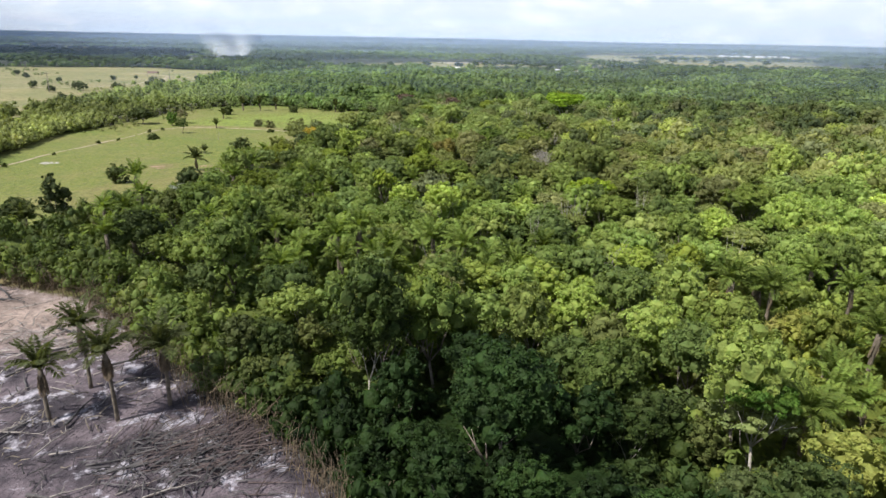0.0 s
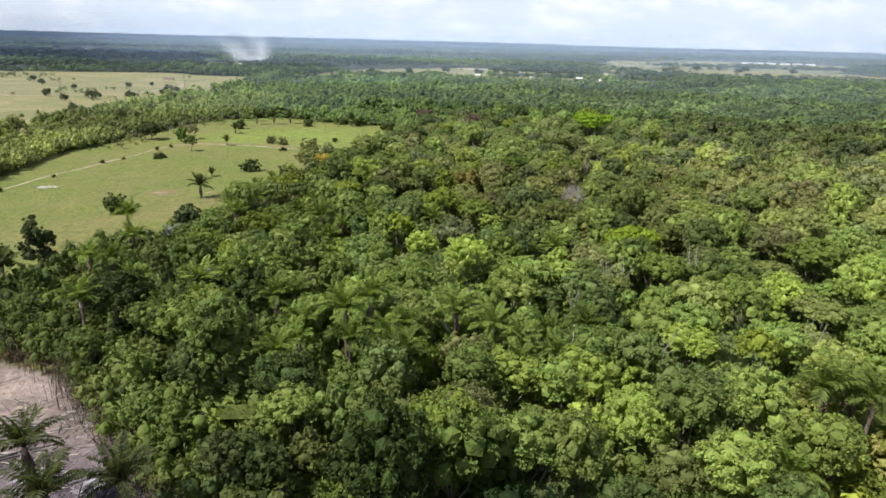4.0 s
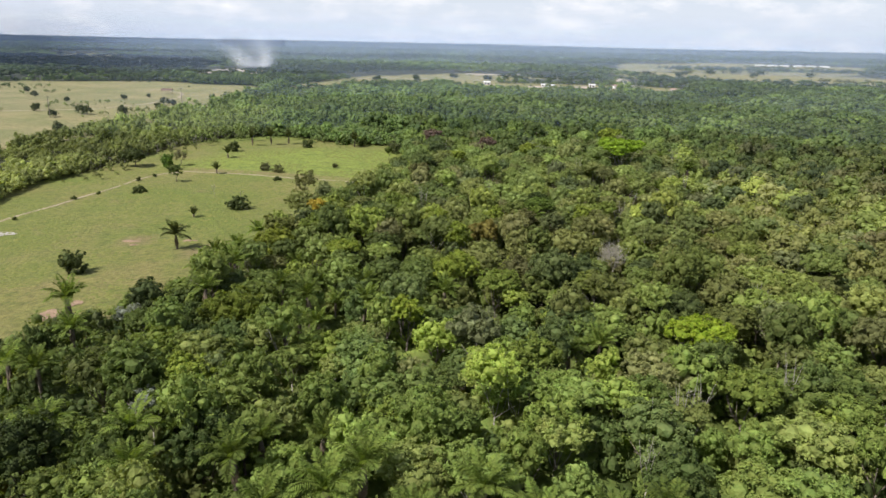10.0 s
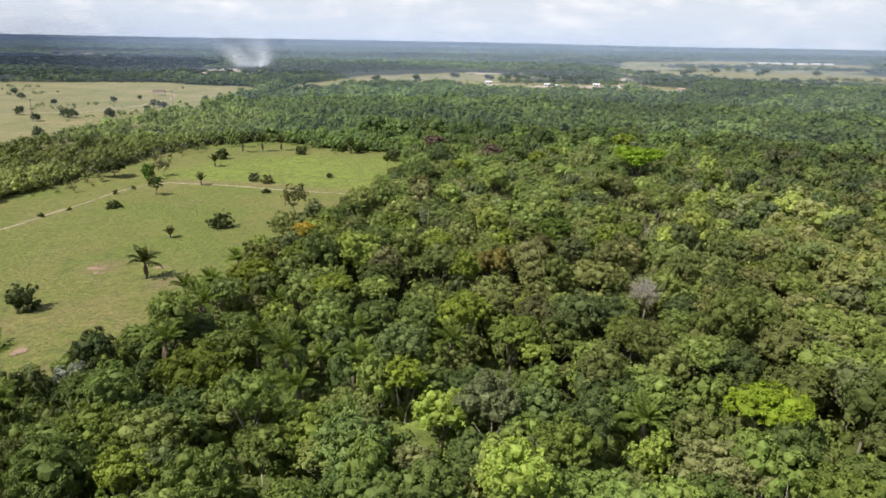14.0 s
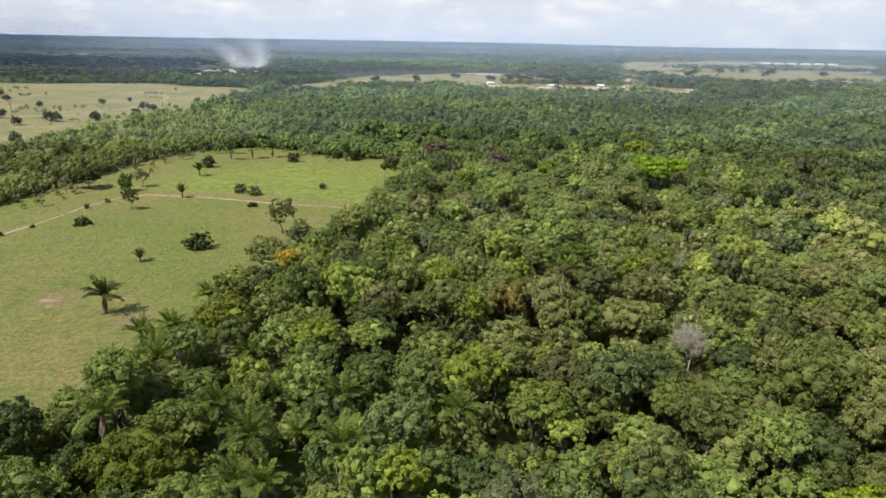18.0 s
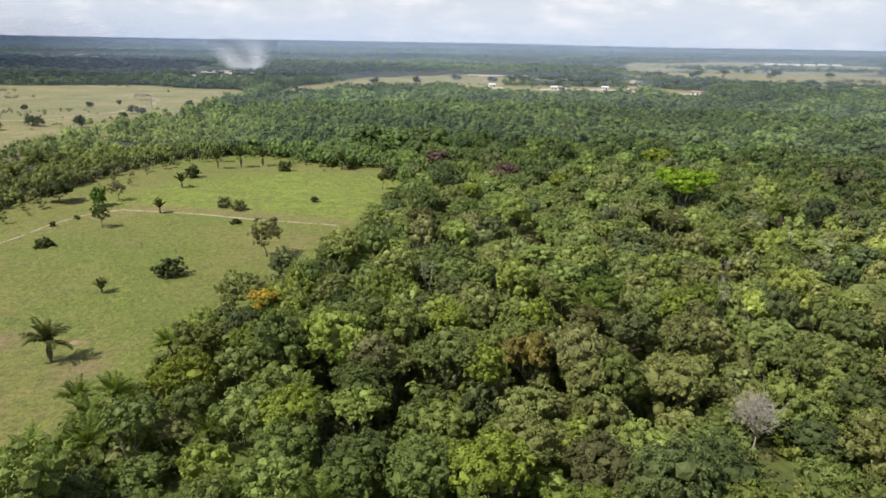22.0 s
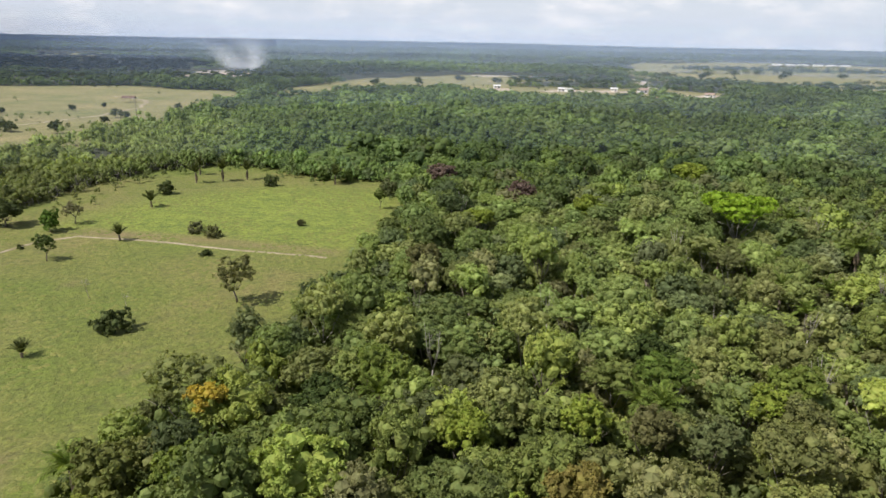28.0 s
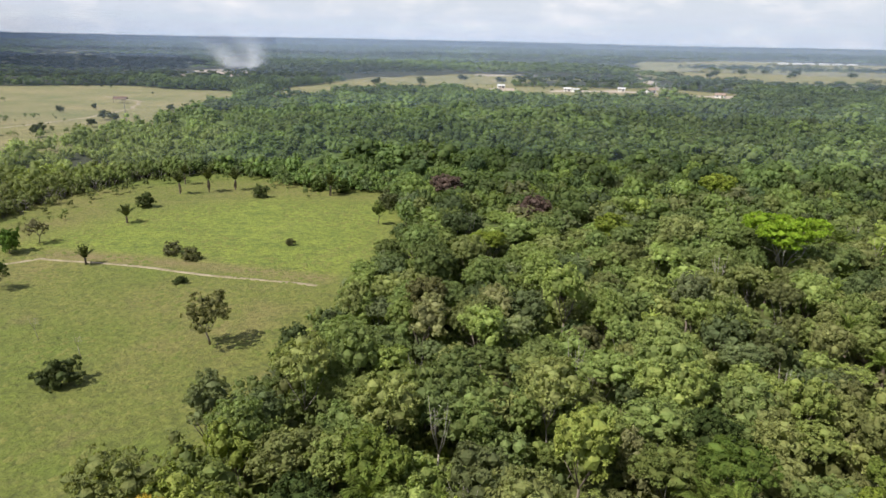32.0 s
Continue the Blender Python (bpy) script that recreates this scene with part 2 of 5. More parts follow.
def join(pieces):
    """One vertex and one face array from several."""
    vs, fs, n = [], [], 0
    for v, f in pieces:
        vs.append(np.asarray(v, float))
        fs.append(np.asarray(f, int) + n)
        n += len(v)
    return np.concatenate(vs), np.concatenate(fs)


def tube(points, radii, sides=6):
    """A tapered limb along points."""
    p = np.asarray(points, float)
    vs, fs = [], []
    for i, (c, r) in enumerate(zip(p, radii)):
        d = p[min(i + 1, len(p) - 1)] - p[max(i - 1, 0)]
        d = d / (np.linalg.norm(d) + 1e-9)
        u = np.cross(d, (0.31, 0.83, 0.12) if abs(d[2]) > 0.5 else (0, 0, 1.0))
        u /= np.linalg.norm(u) + 1e-9
        w = np.cross(d, u)
        for k in range(sides):
            a = 2 * math.pi * k / sides
            vs.append(c + r * (math.cos(a) * u + math.sin(a) * w))
    for i in range(len(p) - 1):
        for k in range(sides):
            a, b = i * sides + k, i * sides + (k + 1) % sides
            fs += [(a, b, b + sides), (a, b + sides, a + sides)]
    top = len(vs)
    vs += [p[-1], p[0]]
    for k in range(sides):
        fs.append(((len(p) - 1) * sides + k, (len(p) - 1) * sides + (k + 1) % sides, top))
        fs.append(((k + 1) % sides, k, top + 1))
    return np.array(vs), np.array(fs)


def ico(level):
    bm = bmesh.new()
    bmesh.ops.create_icosphere(bm, subdivisions=level, radius=1.0)
    v = np.array([tuple(a.co) for a in bm.verts])
    f = np.array([[a.index for a in b.verts] for b in bm.faces])
    bm.free()
    return v, f


ICO = {1: ico(1), 2: ico(2)}


def unit(a):
    return a / (np.linalg.norm(a, axis=-1, keepdims=True) + 1e-9)


def leaf_cards(rng, pos, normal, size, droop=0.25):
    """Pointed leaf sprays at pos, facing roughly along normal and hanging a little."""
    n = len(pos)
    nn = unit(normal + rng.normal(0, 0.5, (n, 3)) + (0, 0, 0.2))
    u = unit(np.cross(nn, rng.normal(0, 1, (n, 3))))
    w = np.cross(nn, u)
    s = (size * rng.uniform(0.6, 1.4, n))[:, None]
    a, b, c = pos - u * s - w * s * 0.55, pos - u * s * 0.7 + w * s * 0.6, pos + u * s - nn * s * droop
    return np.stack([a, b, c], 1).reshape(-1, 3), np.arange(3 * n).reshape(-1, 3)


def crown_shape(rng, wide, high, lumps, leaves, size, flat=0.0, core=0.84, level=1, low=-0.35, tufts_each=0):
    """A crown round (0, 0, 0): boughs over a dome; near crowns carry leafy tufts on every bough, and all are clothed in leaf sprays."""
    i = np.arange(lumps)
    z = 1 - (i + 0.5) / lumps * (1 - low)
    a = i * 2.39996 + rng.uniform(0, 6)
    ring = np.sqrt(np.maximum(0, 1 - z * z))
    c = np.stack([ring * np.cos(a), ring * np.sin(a), z], 1) * rng.uniform(0.46, 0.70, (lumps, 1))
    c += rng.normal(0, 0.08, c.shape)
    c[:, 2] = c[:, 2] * (1 - flat) + flat * 0.4
    c *= (wide, wide, high)
    r = wide * rng.uniform(0.34, 0.52, lumps) * (6.0 / max(lumps, 6)) ** 0.3
    squash = np.array((1, 1, min(1.0, high / wide * 1.05)))

    def blob(centre, radius):
        v, f = ICO[level]
        q = v * (1 + rng.normal(0, 0.12, (len(v), 1)))
        return q * radius * squash + centre, f[v[f].mean(1)[:, 2] > -0.5]

    def free(pos, owner, slack):
        gap = np.linalg.norm((pos[:, None] - c[None]) / squash, axis=2) / r[None]
        gap[np.arange(len(pos)), owner] = 9
        return gap.min(1) > slack

    pieces = [blob(c[k], r[k] * core * (0.85 if tufts_each else 1.0)) for k in range(lumps)]
    if tufts_each:
        owner = rng.choice(lumps, lumps * tufts_each * 2, p=r ** 2 / (r ** 2).sum())
        d = unit(rng.normal(0, 1, (len(owner), 3)) + (0, 0, 0.3))
        centre = c[owner] + d * r[owner][:, None] * squash * rng.uniform(0.86, 1.0, (len(owner), 1))
        keep = free(centre, owner, 0.84)
        centre, d, radius = centre[keep][:lumps * tufts_each], d[keep][:lumps * tufts_each], (r[owner] * rng.uniform(0.2, 0.42, len(owner)))[keep][:lumps * tufts_each]
        leaves = int(leaves * 1.95)
        pick = rng.choice(len(centre), leaves, p=radius ** 2 / (radius ** 2).sum())
        e = unit(rng.normal(0, 0.8, (leaves, 3)) + d[pick] + (0, 0, 0.3))
        pos = centre[pick] + e * radius[pick][:, None] * squash * rng.uniform(0.7, 1.3, (leaves, 1))
        pieces.append(leaf_cards(rng, pos, e, size))
    else:
        pick = rng.choice(lumps, leaves * 2, p=r ** 2 / (r ** 2).sum())
        d = unit(rng.normal(0, 1, (leaves * 2, 3)) + (0, 0, 0.35))
        pos = c[pick] + d * r[pick][:, None] * squash * rng.uniform(0.8, 1.16, (leaves * 2, 1))
        keep = free(pos, pick, 0.86)
        pieces.append(leaf_cards(rng, pos[keep][:leaves], d[keep][:leaves], size))
    return join(pieces)


def limb_pieces(rng, height, spread, count, radius, fork=0.55, lean=0.3, sides=5):
    """A tapered trunk, and the limbs into which it forks, reaching into the crown."""
    x, y = rng.normal(0, lean, 2)
    top = np.array((x, y, height * fork))
    p = [np.array((0, 0, -0.3)), np.array((x * 0.2, y * 0.5, height * fork * 0.4)), top]
    pieces = [tube(p, (radius * 1.35, radius, radius * 0.72), sides)]
    for k in range(count):
        a = 2 * math.pi * k / count + rng.uniform(-0.5, 0.5)
        e = top + np.array((math.cos(a) * spread, math.sin(a) * spread, height * (1 - fork) * rng.uniform(0.75, 1.05)))
        m = (top + e) / 2 + rng.normal(0, spread * 0.12, 3) - (0, 0, 0.1 * height * (1 - fork))
        e2 = m + (e - m) * 0.6 + rng.normal(0, spread * 0.35, 3)
        pieces.append(join([tube([top - (0, 0, 0.15), m, e], (radius * 0.55, radius * 0.36, radius * 0.1), 3), tube([m, e2], (radius * 0.28, radius * 0.07), 3)]))
    return pieces


def part(name, me, parent, label="", colour=None):
    ob = new(name, me)
    ob.parent = parent
    if label:
        tagged(ob, label)
    if colour:
        ob.color = (*colour, 1)
    return ob


def place(x, y, z=0.0, turn=0.0, size=1.0, tilt=0.0):
    return pose(x, y, z, tilt, tilt * 0.6, turn) @ Matrix.Scale(size, 4)


# ---- plan ----
PASTURE = [(-124, 219), (-119, 182), (-112, 150), (-105, 120), (-100, 95), (-75, 92), (-64, 108), (-60, 121), (-54, 129), (-48, 135),
           (-47, 146), (-44, 156), (-44, 166), (-44, 173), (-39, 179), (-36, 190), (-33, 207), (-31, 222), (-27, 240), (-24, 255), (-27, 290),
           (-33, 312), (-50, 318), (-60, 318), (-72, 330), (-90, 336), (-110, 322), (-117, 296), (-119, 262)]
CLEARING = [(-100, 82), (-57, 84), (-45, 80), (-36.5, 72), (-30, 65), (-20.5, 55), (-12, 48), (-5.5, 40), (-2, 32), (-2, -20), (-100, -20)]
FAR_PASTURE = [(-170, 264), (-166, 345), (-164, 414), (-151, 455), (-156, 550), (-188, 640), (-200, 655), (-248, 664), (-297, 688),
               (-333, 676), (-382, 658), (-520, 600), (-560, 260)]
STRIP = [(-150, 530), (-119, 552), (-91, 640), (-25, 665), (5, 640), (60, 1000), (-20, 1000), (-120, 880), (-165, 700)]
VILLAGE = [(0, 622), (30, 612), (60, 606), (110, 616), (130, 602), (158, 577), (225, 740), (180, 800), (100, 790), (15, 790)]
FIELD_A = [(290, 1330), (400, 1250), (560, 1260), (700, 1290), (1060, 1950), (700, 1960), (390, 1850)]
FIELD_B = [(228, 940), (285, 855), (350, 862), (430, 830), (540, 850), (670, 930), (633, 1237), (525, 1225), (394, 1219), (262, 1290), (226, 1090)]
BURN = [(-300, 800), (-280, 768), (-250, 795), (-262, 960), (-300, 990), (-335, 890)]
FAR_FIELD = [(-758, 1320), (-688, 1381), (-843, 1669), (-994, 1621)]
SANDS = [[(5, 758), (30, 762), (32, 742), (8, 738)], [(55, 752), (95, 758), (96, 736), (60, 730)], [(100, 765), (150, 775), (152, 754), (108, 746)],
         [(196, 985), (212, 983), (160, 755), (146, 755)], [(170, 742), (222, 722), (215, 702), (168, 727)], [(5, 905), (50, 935), (55, 900), (12, 880)]]


def inside(poly, x, y):
    """Signed distance to a polygon's edge for arrays of points: positive within it."""
    p = np.asarray(poly, float)
    q = np.roll(p, -1, 0)
    best = np.full(np.shape(x), 1e9)
    odd = np.zeros(np.shape(x), bool)
    for (ax, ay), (bx, by) in zip(p, q):
        dx, dy = bx - ax, by - ay
        k = np.clip(((x - ax) * dx + (y - ay) * dy) / (dx * dx + dy * dy), 0, 1)
        best = np.minimum(best, np.hypot(x - ax - k * dx, y - ay - k * dy))
        hit = ((ay > y) != (by > y)) & (x < (bx - ax) * (y - ay) / (by - ay + 1e-12) + ax)
        odd ^= hit
    return np.where(odd, best, -best)


def wave(x, y, scale, seed=0.0):
    """Smooth variation over the plan, about -1 to 1."""
    return (np.sin(x / scale + seed) * np.cos(y / scale * 1.13 - seed * 0.7) + np.sin((x + y) / scale * 0.61 + seed * 2.1)
            + np.cos((x - 0.7 * y) / scale * 0.83 + seed)) / 2.2


LOW_SCRUB = [(-110, 84), (-46, 82), (-39, 90), (-45, 108), (-54, 130), (-64, 118), (-66, 108), (-75, 92), (-110, 96)]
BELT = [(-175, 90), (-104, 90), (-112, 150), (-124, 219), (-119, 262), (-117, 296), (-110, 322), (-112, 345), (-135, 400), (-152, 440), (-166, 414), (-172, 300)]
OPEN = [PASTURE, CLEARING, FAR_PASTURE, STRIP, VILLAGE, FIELD_A, FIELD_B, BURN, FAR_FIELD] + SANDS


def open_depth(x, y):
    return np.max([inside(p, x, y) for p in OPEN], axis=0)


# ---- ground ----
def graded(a, b, step, far):
    """Coordinates that are evenly spaced from a to b and widen out to far on both sides."""
    mid = list(np.arange(a, b + 0.1, step))
    out, s, v = [], step, b
    while v < far:
        s *= 1.09
        v += s
        out.append(v)
    low, s, v = [], step, a
    while v > -far:
        s *= 1.09
        v -= s
        low.append(v)
    return np.array(low[::-1] + mid + out)


def far_gaps(x, y):
    """Where the far woods open into fields."""
    return wave(x, y, 150, 4.0) + 0.5 * wave(x, y, 60, 2.0)


def build_ground():
    xs, ys = graded(-135, 45, 2.5, 4900), graded(10, 345, 2.5, 4900)
    X, Y = np.meshgrid(xs, ys)
    near = np.clip(1 - np.hypot(X + 50, Y - 180) / 900, 0, 1)
    Z = near * (0.35 * wave(X, Y, 17, 1.0) + 0.12 * wave(X, Y, 5, 2.0)) - 0.35 * near
    verts = np.stack([X, Y, Z], 2).reshape(-1, 3)
    r, c = X.shape
    i = (np.arange(r - 1)[:, None] * c + np.arange(c - 1)[None]).ravel()
    faces = np.concatenate([np.stack([i, i + 1, i + c + 1], 1), np.stack([i, i + c + 1, i + c], 1)])
    me = mesh_of("ground", verts, faces, [GROUND], smooth=True)
    x, y = X.ravel(), Y.ravel()
    soft = lambda polys, w, out=0.0: np.clip(0.5 + (np.max([inside(p, x, y) for p in polys], axis=0) + out) / w, 0, 1)
    cover = np.ones((len(x), 4), np.float32)
    cover[:, 0] = np.maximum(soft([PASTURE, LOW_SCRUB], 4, 3), soft([FAR_PASTURE, STRIP, VILLAGE, FIELD_A, FIELD_B, FAR_FIELD], 14, 10))
    away = np.hypot(x, y - 90) > 820
    cover[:, 0] = np.maximum(cover[:, 0], away * np.clip((far_gaps(x, y) - 0.75) * 4, 0, 1))
    cover[:, 1] = soft([CLEARING], 5)
    cover[:, 2] = soft(SANDS + [BURN], 10)
    me.attributes.new("cover", "FLOAT_COLOR", "POINT").data.foreach_set("color", cover.ravel())
    growth = np.ones((len(x), 4), np.float32)
    growth[:, 0] = soft([[(-104, 252), (-92, 251), (-64, 246), (-34, 241), (-24, 262), (-28, 300), (-62, 305), (-90, 285)]], 12)
    growth[:, 1] = np.maximum(away, soft([FAR_PASTURE, STRIP, VILLAGE, FIELD_A, FIELD_B, FAR_FIELD], 20, 16))
    growth[:, 2] = soft([[(-100, 84), (-45, 82), (-36, 68), (-58, 64), (-100, 60)]], 12)
    growth[:, 3] = soft([[(-93, 249), (-64, 245), (-50, 243), (-34, 240), (-34, 244), (-50, 247), (-66, 250), (-93, 254)], [(-76, 174), (-70, 176), (-68, 170), (-74, 168)],
                         [(-60, 166), (-55, 170), (-52, 164), (-57, 160)], [(-62, 128), (-56, 134), (-54, 124), (-60, 114), (-66, 112)], LOW_SCRUB], 5)
    me.attributes.new("growth", "FLOAT_COLOR", "POINT").data.foreach_set("color", growth.ravel())
    tagged(new("ground", me), "flat earth with leaf litter, pasture grass, ash and far fields", "ground", kind="structure")


build_ground()


# ---- colours of trees ----
DEEP, GREEN, FRESH, LIME, OLIVE, BROWN, GREY = ((0.056, 0.083, 0.023), (0.102, 0.142, 0.031), (0.140, 0.184, 0.038), (0.190, 0.240, 0.040),
                                                (0.134, 0.152, 0.042), (0.128, 0.128, 0.050), (0.105, 0.126, 0.050))
PALETTE = np.array([DEEP, GREEN, FRESH, LIME, OLIVE, BROWN, GREY])


# Plan of the cloud shade that is put into the crown tints.
CLOUD_SHADE = [(-19, 53), (-12, 53), (-4, 54.5), (8, 53.5), (16, 47), (20, 38), (22, 24), (-5, 24)]


def tree_colours(rng, x, y, blend=0.18):
    """Foliage tints: mixed stands, cloud shade put into the tints beside the clearing, greener to the west, more olive
    and brown to the east.
    """
    n = len(x)
    east = np.clip((x + 14) / 50, 0, 1) * np.clip((y - 88) / 60, 0, 1) * np.clip((290 - y) / 110, 0.3, 1)
    w = wave(x, y, 31, 0.5)
    weights = np.stack([1.0 + 0.5 * w, 3.0 - 1.2 * east, 2.4 - 1.2 * east, 0.42 - 0.1 * east, 1.0 + 3.2 * east - 0.3 * w, 0.10 + 0.6 * east, 0.4 + 0.3 * east], 1)
    weights = np.clip(weights, 0.02, None)
    weights /= weights.sum(1, keepdims=True)
    pick = (weights.cumsum(1) > rng.random((n, 1))).argmax(1)
    other = rng.integers(0, 7, n)
    c = PALETTE[pick] * 0.85 + PALETTE[other] * 0.15
    c = c * (1 - blend) + (weights @ PALETTE) * blend
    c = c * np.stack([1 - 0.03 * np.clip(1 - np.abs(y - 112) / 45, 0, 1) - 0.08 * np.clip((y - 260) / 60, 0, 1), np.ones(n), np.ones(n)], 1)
    belt = (np.clip((-86 - x) / 34, 0, 1) * np.clip((470 - y) / 120, 0, 1))[:, None]
    c = c * (1 - 0.5 * belt) + belt * np.array((0.115, 0.126, 0.036))
    c = c * np.stack([1 + 0.03 * east, np.ones(n), np.ones(n)], 1)
    # Darker tints in the far north-west and in the north-east.
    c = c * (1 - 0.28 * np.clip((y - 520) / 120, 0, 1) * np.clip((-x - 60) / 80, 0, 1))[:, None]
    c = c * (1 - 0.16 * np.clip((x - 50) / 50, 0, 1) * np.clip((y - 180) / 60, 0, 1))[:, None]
    # Cloud shade beside the clearing, put into the tints as near-black greens.
    dark = np.clip(0.5 + (inside(CLOUD_SHADE, x, y) + rng.normal(0, 1.5, n)) / 8, 0, 1)[:, None]
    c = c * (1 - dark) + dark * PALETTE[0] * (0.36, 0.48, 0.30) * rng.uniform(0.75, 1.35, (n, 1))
    # Sunlit look round y = 110, put into the tints as a lightening.
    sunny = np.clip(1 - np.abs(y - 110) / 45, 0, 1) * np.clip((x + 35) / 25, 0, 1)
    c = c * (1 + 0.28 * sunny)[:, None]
    # Blue rises northwards, putting some distance haze into the leaf tint.
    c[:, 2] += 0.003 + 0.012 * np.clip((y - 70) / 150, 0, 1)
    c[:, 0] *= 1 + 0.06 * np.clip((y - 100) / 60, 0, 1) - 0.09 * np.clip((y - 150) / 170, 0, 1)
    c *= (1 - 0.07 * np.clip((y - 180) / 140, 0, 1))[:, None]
    # Yellower and lighter tints in the south-east corner.
    south_east = (np.clip((x - 22) / 8, 0, 1) * np.clip((78 - y) / 14, 0, 1))[:, None]
    c = c * (1 + south_east * (0.36, 0.22, 0.0))
    stand = np.clip(1 + 0.2 * wave(x, y, 19, 6.0) + 0.16 * wave(x, y, 41, 2.0) + 0.12 * wave(x, y, 9, 1.0), 0.58, 1.45)
    c = c * stand[:, None]
    # Lighter beyond y = 56, where the painted cloud shade ends; darker westwards.
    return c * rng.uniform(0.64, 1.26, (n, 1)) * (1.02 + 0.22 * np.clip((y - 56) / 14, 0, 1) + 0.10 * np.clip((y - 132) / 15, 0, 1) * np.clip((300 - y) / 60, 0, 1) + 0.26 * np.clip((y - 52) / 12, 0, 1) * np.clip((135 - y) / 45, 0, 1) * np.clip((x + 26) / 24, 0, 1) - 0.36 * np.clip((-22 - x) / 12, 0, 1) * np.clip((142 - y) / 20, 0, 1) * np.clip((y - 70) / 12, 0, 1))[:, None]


# ---- forest layout ----
def scatter(rng, x0, x1, y0, y1, step):
    """Jittered rows of points."""
    gx, gy = np.meshgrid(np.arange(x0, x1, step), np.arange(y0, y1, step * 0.87))
    gx = gx + (np.arange(gx.shape[0])[:, None] % 2) * step / 2
    return (gx + rng.uniform(-0.5, 0.5, gx.shape) * step).ravel(), (gy + rng.uniform(-0.55, 0.55, gy.shape) * step).ravel()


def near_stand(x, y):
    """The stretch of forest under and beside the flight line."""
    return (x > -62) & (x < np.where(y < 145, np.clip(20 + 0.62 * y, 48, 80), 46 + 0.05 * y)) & (y > 30) & (y < 262) & ((y < 214) | (x > -30)) & (np.abs(x + 4) < 20 + 0.70 * (y - 8))


CANOPY = [  # standing-out crowns: place, tint, width, height, stem, flatness
    (-30, 158, "fresh", 3.4, 2.4, 8.0, 0.2), (-38, 159, "olive", 3.4, 3.0, 6.6, 0.0), (-8, 165, "lime", 2.5, 2.3, 8.0, 0.0), (3, 168, "lime", 2.6, 2.4, 7.8, 0.0),
    (-22, 170, "deep", 3.0, 1.8, 8.0, 0.4), (-15, 215, "brown", 3.4, 2.8, 7.6, 0.0), (4, 266, "plum", 4.0, 3.0, 8.0, 0.0), (-16, 291, "plum", 4.2, 2.6, 7.6, 0.1),
    (-6, 242, "lime", 3.4, 1.9, 8.0, 0.3), (17, 251, "lime", 3.6, 2.6, 8.4, 0.0), (14, 165, "grey", 2.6, 2.2, 7.8, 0.0), (9, 167, "brown", 2.6, 2.2, 7.6, 0.0),
    (21, 172, "lime", 2.8, 1.9, 8.0, 0.3), (26, 176, "fresh", 3.0, 2.0, 8.0, 0.3), (-12, 168, "grey", 3.2, 3.0, 7.4, 0.0), (-17, 176, "fresh", 3.0, 2.6, 8.0, 0.0),
    (-23, 143, "lime", 3.4, 1.8, 8.0, 0.4), (-4, 152, "lime", 2.6, 2.6, 8.2, 0.0), (-4, 136, "lime", 3.6, 2.6, 7.8, 0.1), (13, 183, "deep", 2.8, 2.4, 7.8, 0.0),
    (50, 106, "fresh", 4.2, 2.4, 8.4, 0.3), (50, 290, "lime", 5.0, 2.6, 9.5, 0.3), (-37, 106, "fresh", 3.6, 2.4, 7.2, 0.2), (-25, 88, "deep", 4.0, 3.2, 7.0, 0.1),
    (2, 129, "fresh", 3.6, 1.9, 8.0, 0.4), (26, 99, "fresh", 3.4, 2.0, 8.2, 0.3), (5, 106, "fresh", 3.0, 2.2, 7.8, 0.1), (-31, 100, "lime", 2.8, 2.2, 7.6, 0.1)]
LANDMARKS = [(x, y - 0.5, 0.78 * w) for x, y, _, w, _, _, _ in CANOPY] + [(21.8, 146.2, 2.8), (-31.8, 166, 2.8), (-21.1, 156.5, 4.0), (42, 237, 3.4), (-33, 119.5, 4.4), (26, 112.5, 3.8), (-10, 116.5, 2.2), (-48.2, 120.5, 2.0), (-33.5, 95.5, 2.0), (-1, 112.5, 3.4), (29, 74, 3.2),
             (13, 178, 3.0), (-36, 150, 4.2), (1, 157.5, 3.6), (21.8, 142.5, 2.6), (23, 40, 3.6), (19, 80, 2.6), (13, 86, 2), (37, 78, 2), (-22.5, 53.5, 3.2)]


def palm_spots():
    """Groves of palms in the forest: where they stand, and how wide they scatter."""
    r = np.random.default_rng(41)
    out = []
    for cx, cy, sx, sy, n in [(-6, 77, 9, 3, 22), (8, 79, 5, 4, 8), (33, 50, 5, 6, 22), (-29, 83, 5, 4, 7), (-40, 87, 4, 3, 4), (-17, 92, 5, 4, 5), (-25, 118, 3, 2, 6), (13, 113, 1.5, 1.5, 2), (13, 176, 1, 1, 1), (-16, 122, 3, 2, 4), (-43, 149, 2, 3, 5), (-30, 96, 9, 7, 5), (-44, 139, 4, 6, 8), (-22, 132, 8, 7, 9),
                              (11, 173, 1.5, 1.5, 2), (-10, 174, 2, 2, 2), (-48, 108, 5, 5, 5), (40, 68, 6, 6, 8), (48, 215, 8, 9, 9), (50, 258, 12, 9, 6)]:
        for _ in range(n):
            x, y = r.normal(cx, sx), r.normal(cy, sy)
            if open_depth(np.array([x]), np.array([y]))[0] < -1.0 and all(math.hypot(x - a, y - b) > 2.2 for a, b in out) and all(math.hypot(x - a, y - b) > c for a, b, c in LANDMARKS):
                out.append((x, y))
    return out


PALM_SPOTS = palm_spots()


def clear_of_landmarks(x, y):
    keep = np.ones(len(x), bool)
    for a, b, r in LANDMARKS + [(p, q, 1.6) for p, q in PALM_SPOTS]:
        keep &= np.hypot(x - a, y - b) > r
    return keep


